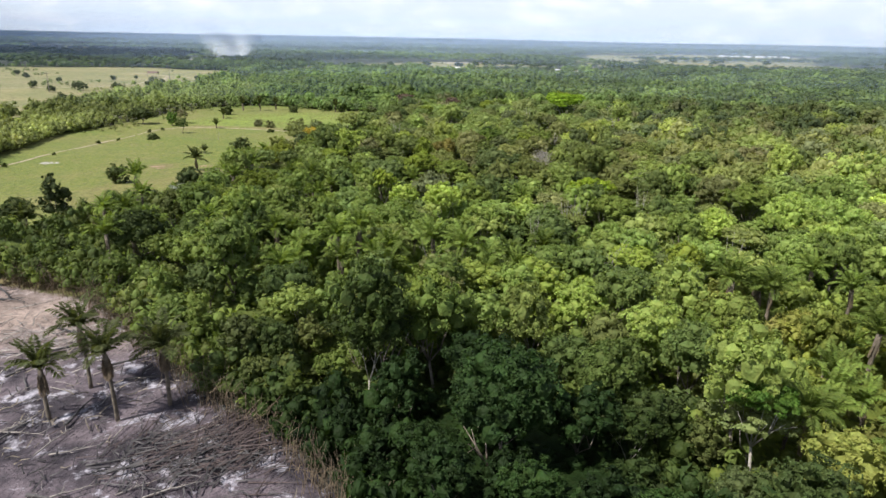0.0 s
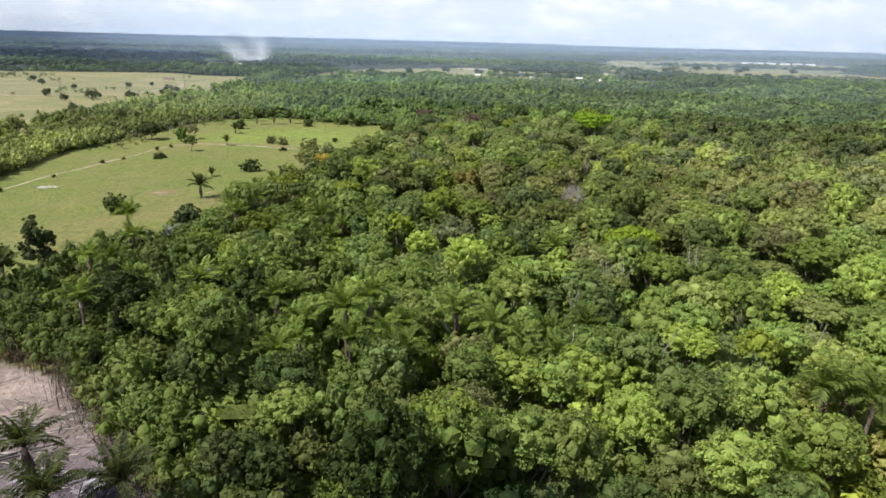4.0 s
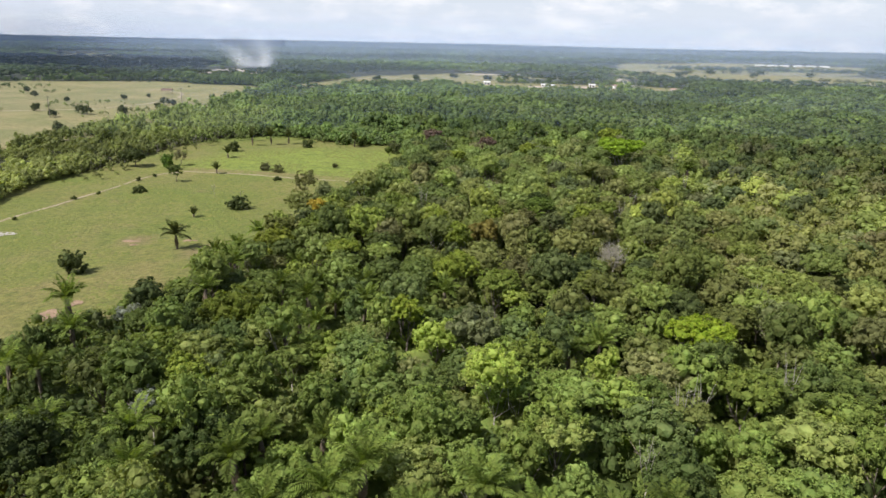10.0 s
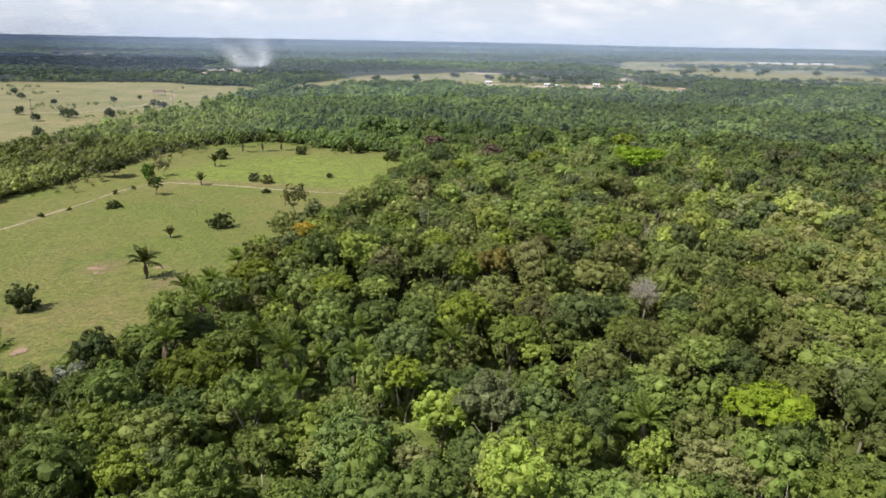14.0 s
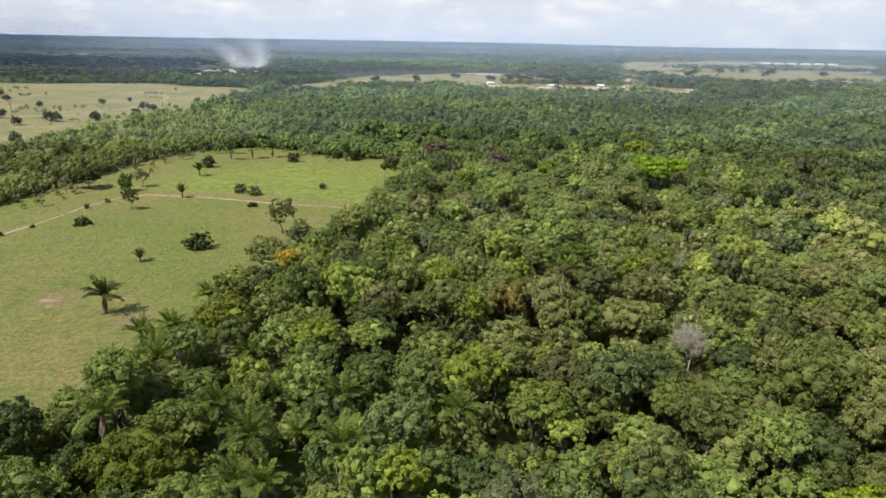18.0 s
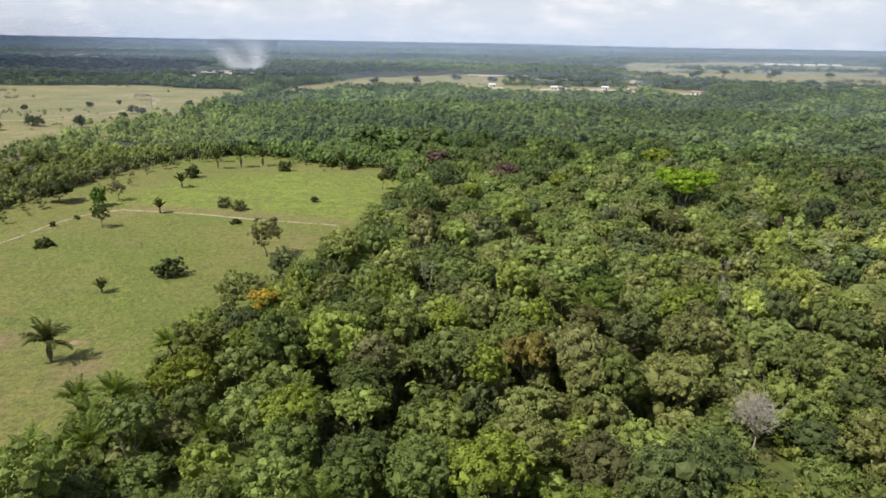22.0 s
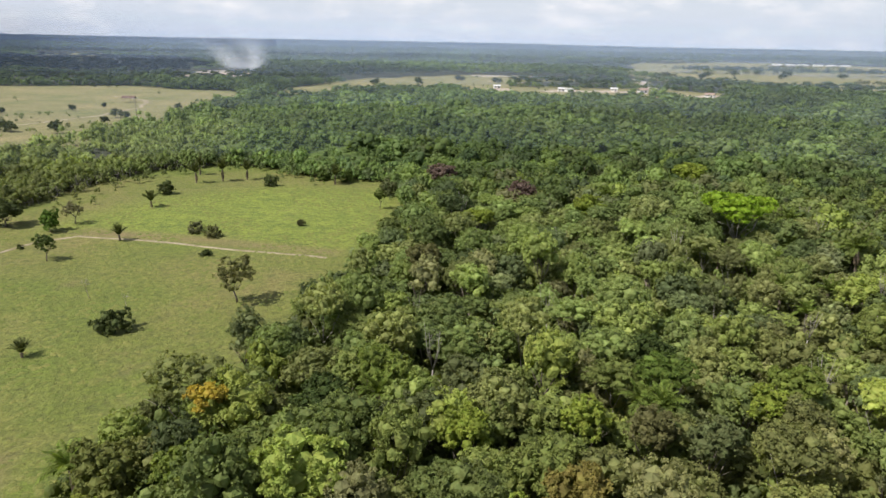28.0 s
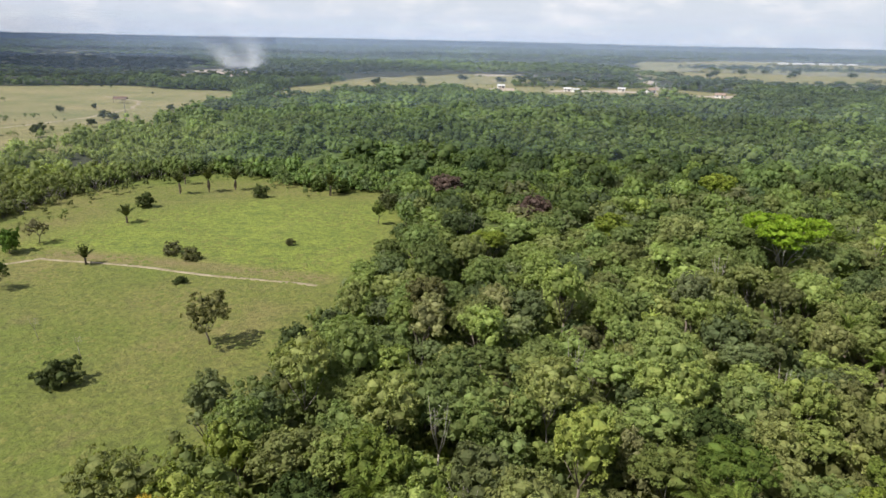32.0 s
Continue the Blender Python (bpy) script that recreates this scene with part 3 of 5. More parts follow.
# ---- tree kinds ----
def tree_thing(name, label, group, seed, wide, high, lumps, leaves, size, stem, flat=0.0, bark=None, radius=0.16, count=5, fork=0.5, spread=0.55, core=0.86, low=-0.35):
    """One tree at the origin: an Empty at its foot with a trunk and a crown."""
    r = np.random.default_rng(seed)
    root = tagged(new(name), label, "tree", group)
    pieces = limb_pieces(r, stem, wide * spread, count, radius, fork)
    v, f = join(pieces) if group else pieces[0]
    trunk = part("trunk", mesh_of("trunk", v, f, [bark or BARK], smooth=True), root)
    for v, f in [] if group else pieces[1:]:
        part("limb", mesh_of("limb", v, f, [bark or BARK], smooth=True), trunk)
    v, f = crown_shape(r, wide, high, lumps, leaves, size, flat, core, low=low, tufts_each=8)
    part("crown", mesh_of("crown", v + (0, 0, stem), f, [LEAF], smooth=False), root)
    return root


def set_colour(root, c):
    for o in root.children:
        if o.name.startswith("crown") or o.name.startswith("frond"):
            o.color = (*c, 1)


KINDS = [
    [tree_thing("broadleaf_tree", "dense rounded broadleaf tree in the forest canopy", "forest trees", 11 + k, 2.9, 2.6 + 0.15 * k, 14 + k, 1500, 0.15, 6.4 + 0.3 * k, low=-0.6) for k in range(5)],
    [tree_thing("understorey_tree", "small leafy understorey tree overgrown with vines", "forest undergrowth trees", 31 + k, 2.3, 2.7, 11 + k, 1150, 0.15, 4.6, radius=0.09, low=-0.9) for k in range(4)],
    [tree_thing("feathery_tree", "flat-topped tree with fine feathery leaves and pale limbs", "feathery forest trees", 51 + k, 3.2, 2.0, 17, 1600, 0.135, 7.2, 0.3, PALE_BARK, 0.10, 4, 0.45, 0.6, 0.8, low=-0.5) for k in range(4)],
    [tree_thing("broad_canopy_tree", "broad old canopy tree with billowing leafy boughs", "broad canopy trees", 91 + k, 3.8, 3.0, 21 + k, 2200, 0.16, 6.8, 0.1, None, 0.2, 6, low=-0.6) for k in range(4)],
]


def frond_mesh(seed, length, lift, arch):
    """A pinnate palm leaf: an arching midrib with drooping leaflets on both sides."""
    r = np.random.default_rng(seed)
    n = 21
    s = np.linspace(0, 1, n)
    ang = lift - arch * s ** 1.3
    step = length / (n - 1)
    x = np.concatenate([[0], np.cumsum(np.cos(ang[:-1]) * step)])
    z = np.concatenate([[0], np.cumsum(np.sin(ang[:-1]) * step)])
    rib = np.stack([x, np.zeros(n), z], 1)
    pieces = [tube(rib[::2], np.linspace(0.06, 0.012, len(rib[::2])), 3)]
    for i in range(2, n):
        for side in (-1, 1):
            L = length * 0.23 * (math.sin(math.pi * min(1, 0.12 + 0.86 * s[i])) ** 0.6 + 0.1) * r.uniform(0.85, 1.15)
            a = ang[i]
            fwd = np.array((math.cos(a), 0, math.sin(a)))
            tip = rib[i] + fwd * L * 0.55 + np.array((0, side * L * 0.8, 0)) - np.array((0, 0, L * r.uniform(0.15, 0.5)))
            mid = (rib[i] + tip) / 2 + np.array((0, 0, L * 0.1))
            w = fwd * 0.13
            pieces.append((np.array([rib[i], mid - w, tip, mid + w]), np.array([(0, 1, 2), (0, 2, 3)])))
    v, f = join(pieces)
    return mesh_of("frond", v, f, [LEAF])


FRONDS = [frond_mesh(70 + k, L, radians(a), radians(b)) for k, (L, a, b) in enumerate([(4.3, 80, 48), (4.5, 66, 85), (4.3, 44, 100), (3.9, 18, 80)])]
TALL_FRONDS = [frond_mesh(76 + k, 4.2, radians(a), radians(b)) for k, (a, b) in enumerate([(82, 30), (66, 62)])]
DEAD_FRONDS = [frond_mesh(80 + k, 3.2, radians(-80 - 5 * k), radians(4)) for k in range(2)]
for me in DEAD_FRONDS:
    me.materials[0] = DEAD_LEAF


def palm_thing(seed, stem, label, group, dead=3, scale=1.0, count=14, girth=0.17, upright=False):
    r = np.random.default_rng(seed)
    root = tagged(new("palm_tree"), label, "palm", group)
    p = [np.array((0, 0, -0.3)), np.array((r.normal(0, 0.12), 0.1, stem * 0.5)), np.array((0, 0, stem))]
    n = 9
    s = np.linspace(0, 1, n)
    pts = [(1 - k) ** 2 * p[0] + 2 * k * (1 - k) * p[1] + k * k * p[2] for k in s]
    rad = girth * (1.25 - 0.35 * s) * (1 + 0.13 * (np.arange(n) % 2))
    rad[-2:] *= 1.5
    v, f = tube(pts, rad, 7)
    part("trunk", mesh_of("palm_trunk", v, f, [PALM_BARK], smooth=True), root)
    for k in range(count):
        ring = (0 if k < 9 else 1) if upright else 0 if k < 6 else 1 if k < 12 else 2 if k < 16 else 3
        ob = part("frond", TALL_FRONDS[ring] if upright else FRONDS[ring], root)
        ob.matrix_basis = pose(0, 0, stem, 0, 0, k * 137.5 + r.uniform(-14, 14)) @ Matrix.Scale(scale * r.uniform(0.85, 1.12), 4)
    for k in range(dead):
        ob = part("dead_frond", DEAD_FRONDS[k % 2], root, "dry brown hanging frond")
        ob.matrix_basis = pose(0, 0, stem - 0.1, 0, 0, k * 360 / max(dead, 1) + r.uniform(-25, 25)) @ Matrix.Scale(scale * r.uniform(0.6, 0.95), 4)
    return root


# ---- near forest: every tree on its own ----
def plant_near():
    r = np.random.default_rng(21)
    x, y = scatter(r, -62, 82, 30, 262, 4.65)
    keep = near_stand(x, y) & (open_depth(x, y) < -1.6) & clear_of_landmarks(x, y)
    x, y = x[keep], y[keep]
    edge = -open_depth(x, y)
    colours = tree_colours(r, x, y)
    counts = [0, 0, 0, 0]
    taken = {}
    for a, b, e, c in zip(x, y, edge, colours):
        k = int(r.choice(4, p=(0.34, 0.30, 0.18, 0.18) if e > 4 else (0.2, 0.8, 0.0, 0.0)))
        shrubby = inside(LOW_SCRUB, np.array([a]), np.array([b]))[0] > -1
        k = 1 if shrubby else k
        k = k if counts[k] < 300 else int(np.argmin(counts))
        counts[k] += 1
        pattern = KINDS[k][int(r.integers(len(KINDS[k])))]
        size = r.uniform(0.72, 1.12) * (1 + 0.08 * wave(np.array(a), np.array(b), 13, 3.0))
        size = size * (0.62 if shrubby else 0.8 if e < 7 else 1.0)
        m = place(a, b, -0.2, r.uniform(0, 360), float(size), r.uniform(-5, 5)) @ Matrix.Diagonal((1, 1, r.uniform(1.06, 1.28), 1) if r.random() < 0.24 else (1, 1, r.uniform(0.8, 1.04), 1))
        taken.setdefault(pattern, []).append((m, tuple(c)))
    for pattern, spots in taken.items():
        for m, c in spots[1:]:
            ob = copy_thing(pattern, m)
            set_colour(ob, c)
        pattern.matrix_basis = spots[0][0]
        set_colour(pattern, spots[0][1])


plant_near()


# ---- forest beyond: joined stands ----
def stand_template(seed, wide, high, lumps, leaves, size, stem, level, sides=3):
    r = np.random.default_rng(seed)
    v, f = crown_shape(r, wide, high, lumps, leaves, size, 0.0, 0.68, level, low=-0.6)
    if not sides:
        return v + (0, 0, stem), f, np.zeros(len(v))
    t, g = tube([(0, 0, -0.4), (0, 0, stem)], (0.16, 0.1), sides)
    vv, ff = join([(v + (0, 0, stem), f), (t, g)])
    bark = np.zeros(len(vv))
    bark[len(v):] = 1
    return vv, ff, bark


def plant_stand(name, label, templates, x, y, size, stretch, colours, seed):
    """Many far trees in one mesh, each with its own size, turn and tint."""
    r = np.random.default_rng(seed)
    pick = r.integers(0, len(templates), len(x))
    V, F, T, n = [], [], [], 0
    for k, (v, f, bark) in enumerate(templates):
        idx = np.nonzero(pick == k)[0]
        if not len(idx):
            continue
        a = r.uniform(0, 2 * math.pi, len(idx))
        ca, sa = np.cos(a)[:, None], np.sin(a)[:, None]
        s = size[idx][:, None]
        P = np.stack([(v[:, 0] * ca - v[:, 1] * sa) * s + x[idx][:, None], (v[:, 0] * sa + v[:, 1] * ca) * s + y[idx][:, None],
                      v[:, 2] * s * stretch[idx][:, None] - 0.2], 2)
        c = np.repeat(colours[idx][:, None, :], len(v), 1)
        c = np.where(bark[None, :, None] > 0, np.array((0.12, 0.10, 0.08)), c)
        V.append(P.reshape(-1, 3))
        T.append(c.reshape(-1, 3))
        F.append((f[None] + (np.arange(len(idx)) * len(v))[:, None, None]).reshape(-1, 3) + n)
        n += len(idx) * len(v)
    V, F, T = np.concatenate(V), np.concatenate(F), np.concatenate(T)
    me = mesh_of(name, V, F, [FOREST_LEAF], tint=np.concatenate([T, np.ones((len(T), 1))], 1), smooth=True)
    return tagged(new(name, me), label, "forest", kind="stuff")


def in_view(x, y, slack=35):
    return (np.abs(x + 0.05 * y) < 0.74 * (y + 10) + slack) & (y > -20)


def scrub(x, y):
    """The belt of young growth between the two pastures stays low."""
    return np.where(inside(LOW_SCRUB, x, y) > -1, 0.55, np.where(y < 420, 1.0 - 0.36 * np.clip((-92 - x) / 20, 0, 1), 1.0) * np.where(y > 300, 1.0 - 0.38 * np.clip((26 + inside(PASTURE, x, y)) / 14, 0, 1), 1.0))


def sizes(r, n, small, large, share=0.3):
    """Tree sizes: mostly small with a share of broad old crowns."""
    return np.where(r.random(n) < share, r.uniform(1.1, large, n), r.uniform(small, 1.0, n))


def plant_far():
    r = np.random.default_rng(33)
    # undergrowth between the near trees
    x, y = scatter(r, -64, 82, 26, 264, 3.4)
    d = open_depth(x, y)
    keep = near_stand(x, y) & (d < -0.3)
    x2, y2 = scatter(r, -135, -10, 80, 345, 2.4)
    d2 = inside(PASTURE, x2, y2)
    fringe = (d2 < 0.2) & (d2 > np.where((y2 > 290) | (x2 < -100), -12, -6.5)) & (inside(CLEARING, x2, y2) < -0.5)
    x3, y3 = scatter(r, -70, 4, 26, 96, 1.9)
    d3 = inside(CLEARING, x3, y3)
    wall = (d3 < -0.2) & (d3 > -5.0) & (inside(PASTURE, x3, y3) < -1)
    x2, y2, fringe = np.concatenate([x2, x3]), np.concatenate([y2, y3]), np.concatenate([fringe, wall])
    x, y = np.concatenate([x[keep], x2[fringe]]), np.concatenate([y[keep], y2[fringe]])
    low = [stand_template(100 + k, 1.5, 1.8, 5, 96, 0.19, 1.5, 1, 0) for k in range(6)]
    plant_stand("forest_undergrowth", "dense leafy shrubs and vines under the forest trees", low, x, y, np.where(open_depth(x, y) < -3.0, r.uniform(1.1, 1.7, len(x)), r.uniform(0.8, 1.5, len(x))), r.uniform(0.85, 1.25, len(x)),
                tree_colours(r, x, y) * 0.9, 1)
    # leafy shrubs that face the pasture along the belt between the two pastures
    x, y = scatter(r, -145, -20, 150, 350, 2.4)
    d = inside(PASTURE, x, y)
    keep = (d < -0.4) & (d > -9) & ((x < -100) | (y > 300))
    x, y = x[keep], y[keep]
    plant_stand("edge_shrubs", "light green leafy shrubs along the pasture edge", low, x, y, r.uniform(0.7, 1.9, len(x)), r.uniform(0.7, 1.05, len(x)), tree_colours(r, x, y) * 1.15, 9)
    # young growth among the trees east of the flight line
    x, y = scatter(r, 36, 100, 26, 140, 3.6)
    keep = (~near_stand(x, y)) & clear_of_landmarks(x, y)
    x, y = x[keep], y[keep]
    plant_stand("forest_undergrowth", "young leafy growth closing the gaps between forest trees", low, x, y, r.uniform(1.3, 2.0, len(x)), r.uniform(0.9, 1.3, len(x)), tree_colours(r, x, y), 10)
    # bushy young growth of the belt between the two pastures
    young = [stand_template(140 + k, 1.9, 1.7 + 0.25 * k, 6, 110, 0.27, 1.6, 1, 0) for k in range(6)]
    x, y = scatter(r, -185, -100, 85, 450, 3.7)
    keep = (inside(BELT, x, y) > -3) & (open_depth(x, y) < -0.8) & (wave(x, y, 6, 4.0) + 0.5 * wave(x, y, 2.7, 1.0) > -0.45)
    x, y = x[keep], y[keep]
    c = tree_colours(r, x, y, 0.3)
    plant_stand("young_growth", "low bushy regrowth in light and greyish greens between the pastures", young, x, y, r.uniform(0.5, 1.3, len(x)) * np.where(r.random(len(x)) < 0.14, 1.7, 1.0), r.uniform(0.75, 1.2, len(x)), c, 11)
    # middle distance
    mid = [stand_template(110 + k, 2.9, 2.5 + 0.12 * k, 9 + k % 3 * 2, 215, 0.34, 6.0, 1) for k in range(7)]
    x, y = scatter(r, -330, 300, -10, 330, 4.7)
    keep = in_view(x, y, 25) & ~near_stand(x, y) & (open_depth(x, y) < -1.5) & clear_of_landmarks(x, y) & (np.hypot(x, y - 90) < 235) & (inside(BELT, x, y) < 0)
    x, y = x[keep], y[keep]
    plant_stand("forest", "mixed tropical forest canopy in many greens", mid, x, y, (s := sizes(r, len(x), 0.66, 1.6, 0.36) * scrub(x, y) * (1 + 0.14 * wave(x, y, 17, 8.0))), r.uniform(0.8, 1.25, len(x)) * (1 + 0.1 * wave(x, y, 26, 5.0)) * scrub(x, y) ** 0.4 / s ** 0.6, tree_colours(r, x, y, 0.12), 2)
    # far forest
    far = [stand_template(120 + k, 3.7, 2.4 + 0.15 * k, 7 + k % 2 * 2, 64, 0.56, 5.6, 1, 0) for k in range(7)]
    x, y = scatter(r, -480, 460, 60, 520, 6.6)
    x2, y2 = scatter(r, -650, 620, 120, 800, 8.6)
    x = np.concatenate([x[(d := np.hypot(x, y - 90)) < 400], x2[(e := np.hypot(x2, y2 - 90)) >= 400]])
    y = np.concatenate([y[d < 400], y2[e >= 400]])
    keep = in_view(x, y, 25) & (open_depth(x, y) < -2) & clear_of_landmarks(x, y) & (np.hypot(x, y - 90) >= 235) & (np.hypot(x, y - 90) < 690) & (inside(BELT, x, y) < 0)
    x, y = x[keep], y[keep]
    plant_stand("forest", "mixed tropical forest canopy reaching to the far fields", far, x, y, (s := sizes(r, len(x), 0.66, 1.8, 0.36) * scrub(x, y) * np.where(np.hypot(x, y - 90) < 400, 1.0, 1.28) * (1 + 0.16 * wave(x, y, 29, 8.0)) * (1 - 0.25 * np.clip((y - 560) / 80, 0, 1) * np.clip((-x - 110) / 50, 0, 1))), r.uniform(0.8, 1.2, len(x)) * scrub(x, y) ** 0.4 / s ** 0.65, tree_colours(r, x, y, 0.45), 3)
    # shrubs along the edges of the far pasture and fields
    x, y = scatter(r, -420, 240, 255, 820, 4.2)
    d = np.max([inside(p, x, y) for p in (FAR_PASTURE, STRIP, VILLAGE)], axis=0)
    keep = (d > -7) & (d < 0.5) & in_view(x, y, 10) & (inside(PASTURE, x, y) < -2)
    x, y = x[keep], y[keep]
    plant_stand("field_edge_shrubs", "low shrubs along the edges of the far fields", low, x, y, r.uniform(1.0, 2.4, len(x)), r.uniform(0.8, 1.2, len(x)), tree_colours(r, x, y, 0.5), 6)
    # scrub dotted over the far pasture and round the upper end of the near one
    x, y = r.uniform(-520, 240, 5200), r.uniform(255, 1000, 5200)
    d = np.max([inside(p, x, y) for p in (FAR_PASTURE, STRIP, VILLAGE)], axis=0)
    thick = wave(x, y, 14, 2.0) + 0.8 * wave(x, y, 37, 5.0)
    keep = (d > 1) & in_view(x, y, 5) & (thick > 0.75)
    x2, y2 = r.uniform(-125, -24, 1500), r.uniform(225, 335, 1500)
    d2 = inside(PASTURE, x2, y2)
    keep2 = (d2 > -1) & (d2 < 18 * r.random(1500) ** 2) & ((y2 > 288) | (x2 < -98)) & (wave(x2, y2, 6, 1.0) > -0.4)
    x, y = np.concatenate([x[keep], x2[keep2]]), np.concatenate([y[keep], y2[keep2]])
    plant_stand("pasture_scrub", "low grey-green scrub dotted over the pastures", low, x, y, r.uniform(0.3, 1.15, len(x)), r.uniform(0.8, 1.2, len(x)),
                tree_colours(r, x, y, 0.5) * 0.8 + np.array((0.02, 0.015, 0.01)), 7)
    x, y = r.uniform(230, 920, 3000), r.uniform(960, 1850, 3000)
    keep = (np.maximum(inside(FIELD_A, x, y), inside(FIELD_B, x, y)) > 0) & (wave(x * 0.4, y, 26, 3.0) + 0.6 * wave(x, y, 60, 1.0) > 0.7)
    plant_stand("field_scrub", "scattered scrub and dry growth on the far fields", low, x[keep], y[keep], r.uniform(1.8, 4.2, keep.sum()), r.uniform(0.4, 0.7, keep.sum()),
                tree_colours(r, x[keep], y[keep], 0.5) * 0.6 + np.array((0.04, 0.03, 0.015)), 8)
    # hedges and clumps of trees between the far fields
    k = r.random(260)
    x = np.concatenate([403 + 316 * k, r.normal(214, 9, 26), r.normal(245, 22, 60)])
    y = np.concatenate([1431 - 52 * k + r.normal(0, 9, 260), r.normal(684, 5, 26), r.normal(905, 20, 60)])
    plant_stand("field_trees", "dark hedges and clumps of trees between the far fields", low, x, y, r.uniform(2.2, 3.8, len(x)), r.uniform(0.6, 0.95, len(x)), tree_colours(r, x, y, 0.5) * 0.55, 12)
    # the lower leaf layer that closes the canopy between the crowns
    step = 3.6
    gx, gy = np.meshgrid(np.arange(-520, 520, step), np.arange(20, 790, step))
    ok = in_view(gx, gy, 15) & (np.hypot(gx, gy - 90) < 700)
    ok[ok] = (open_depth(gx[ok], gy[ok]) < -5.0) & (inside(BELT, gx[ok], gy[ok]) < -2)
    gz = (np.where(near_stand(gx, gy), 1.6, 4.6) + 0.8 * wave(gx, gy, 7, 2.0) + r.uniform(-1.1, 1.1, gx.shape)) * scrub(gx, gy)
    gx, gy = gx + r.uniform(-1.2, 1.2, gx.shape), gy + r.uniform(-1.2, 1.2, gx.shape)
    n = gx.shape[1]
    cell = ok[:-1, :-1] & ok[1:, :-1] & ok[:-1, 1:] & ok[1:, 1:]
    i = np.nonzero(cell.ravel())[0]
    i = (i // (n - 1)) * n + i % (n - 1)
    F = np.concatenate([np.stack([i, i + 1, i + n + 1], 1), np.stack([i, i + n + 1, i + n], 1)])
    names, F = np.unique(F, return_inverse=True)
    V = np.stack([gx.ravel(), gy.ravel(), gz.ravel()], 1)[names]
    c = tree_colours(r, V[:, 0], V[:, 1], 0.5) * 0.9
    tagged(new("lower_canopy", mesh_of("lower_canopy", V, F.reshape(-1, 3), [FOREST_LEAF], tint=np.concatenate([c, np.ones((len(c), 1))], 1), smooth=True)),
           "closed layer of lower crowns and vines in the forest", "forest", kind="stuff")
    # woods towards the horizon, in wider and wider clumps
    xs, ys, ss = [], [], []
    d = 690.0
    while d < 4300:
        step = max(10.0, d / 44)
        a = np.arange(-0.80, 0.80, step / d)
        a = a + r.uniform(-0.4, 0.4, len(a)) * step / d
        q = d + r.uniform(-0.5, 0.5, len(a)) * step
        xs.append(-5 + q * np.sin(a))
        ys.append(90 + q * np.cos(a))
        ss.append(np.full(len(a), step / 7.0))
        d += step * 0.8
    x, y, s = np.concatenate(xs), np.concatenate(ys), np.concatenate(ss)
    gaps = far_gaps(x, y)
    keep = (open_depth(x, y) < -4) & (gaps < 0.82)
    x, y, s = x[keep], y[keep], s[keep]
    clump = [stand_template(130 + k, 4.6, 2.6, 3, 10, 1.0, 5.2, 1, 0) for k in range(5)]
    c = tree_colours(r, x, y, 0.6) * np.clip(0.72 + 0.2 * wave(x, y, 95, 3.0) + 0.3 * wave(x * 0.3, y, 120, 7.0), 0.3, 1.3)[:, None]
    # Cloud shade over the left-hand far woods, put into their colour.
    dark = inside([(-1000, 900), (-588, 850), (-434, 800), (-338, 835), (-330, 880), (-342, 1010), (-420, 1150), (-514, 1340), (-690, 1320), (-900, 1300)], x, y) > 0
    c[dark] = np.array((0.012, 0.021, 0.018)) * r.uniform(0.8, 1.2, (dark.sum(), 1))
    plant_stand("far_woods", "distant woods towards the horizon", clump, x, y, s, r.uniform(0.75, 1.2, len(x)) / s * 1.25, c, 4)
    # behind and beside the start
    x, y = scatter(r, -220, 230, -170, 190, 7.5)
    keep = (open_depth(x, y) < -3) & ~in_view(x, y, 25) & ~near_stand(x, y)
    x, y = x[keep], y[keep]
    plant_stand("forest", "forest edge behind the burnt clearing", far, x, y, np.full(len(x), 1.6), np.full(len(x), 0.7), tree_colours(r, x, y), 5)


plant_far()


# ---- landmark trees ----
def lone_tree(x, y, colour, label, wide=3.0, high=2.4, stem=6.0, leaves=700, size=0.3, lumps=9, flat=0.0, bark=None, radius=0.16, seed=1, name="broadleaf_tree", core=0.86, fork=0.5, category="tree", turn=0.0, low=-0.35):
    ob = tree_thing(name, label, "", seed, wide, high, lumps, leaves, size, stem, flat, bark, radius, 6, fork, 0.6, core, low)
    tagged(ob, category=category)
    ob.matrix_basis = place(x, y, -0.2, turn)
    set_colour(ob, colour)
    return ob


lone_tree(42, 237, (0.185, 0.29, 0.025), "tall tree with a flat bright lime-green crown above the canopy", 6.8, 3.0, 12.6, 4200, 0.2, 26, 0.15, PALE_BARK, 0.25, 201, core=0.78, low=-0.45)
lone_tree(-21.1, 157, (0.25, 0.315, 0.07), "broad yellow-green tree with a domed crown", 4.3, 3.8, 8.4, 3200, 0.2, 15, 0.0, None, 0.2, 202)
lone_tree(-31.8, 166.4, (0.37, 0.295, 0.045), "small tree with orange-yellow dying leaves", 2.1, 1.5, 9.7, 1000, 0.16, 10, 0.1, None, 0.12, 203)
lone_tree(-33, 120, (0.105, 0.135, 0.02), "wide smooth dome-crowned olive-green tree", 4.8, 3.4, 6.0, 4200, 0.18, 18, 0.2, None, 0.22, 204)
lone_tree(26, 113, (0.19, 0.26, 0.025), "broad lime-green tree with layered branches", 4.4, 2.2, 8.0, 2600, 0.2, 14, 0.3, PALE_BARK, 0.18, 205)
lone_tree(-10, 117, (0.20, 0.255, 0.035), "rounded light green tree", 2.2, 2.0, 8.2, 1000, 0.18, 10, 0.0, None, 0.15, 206)
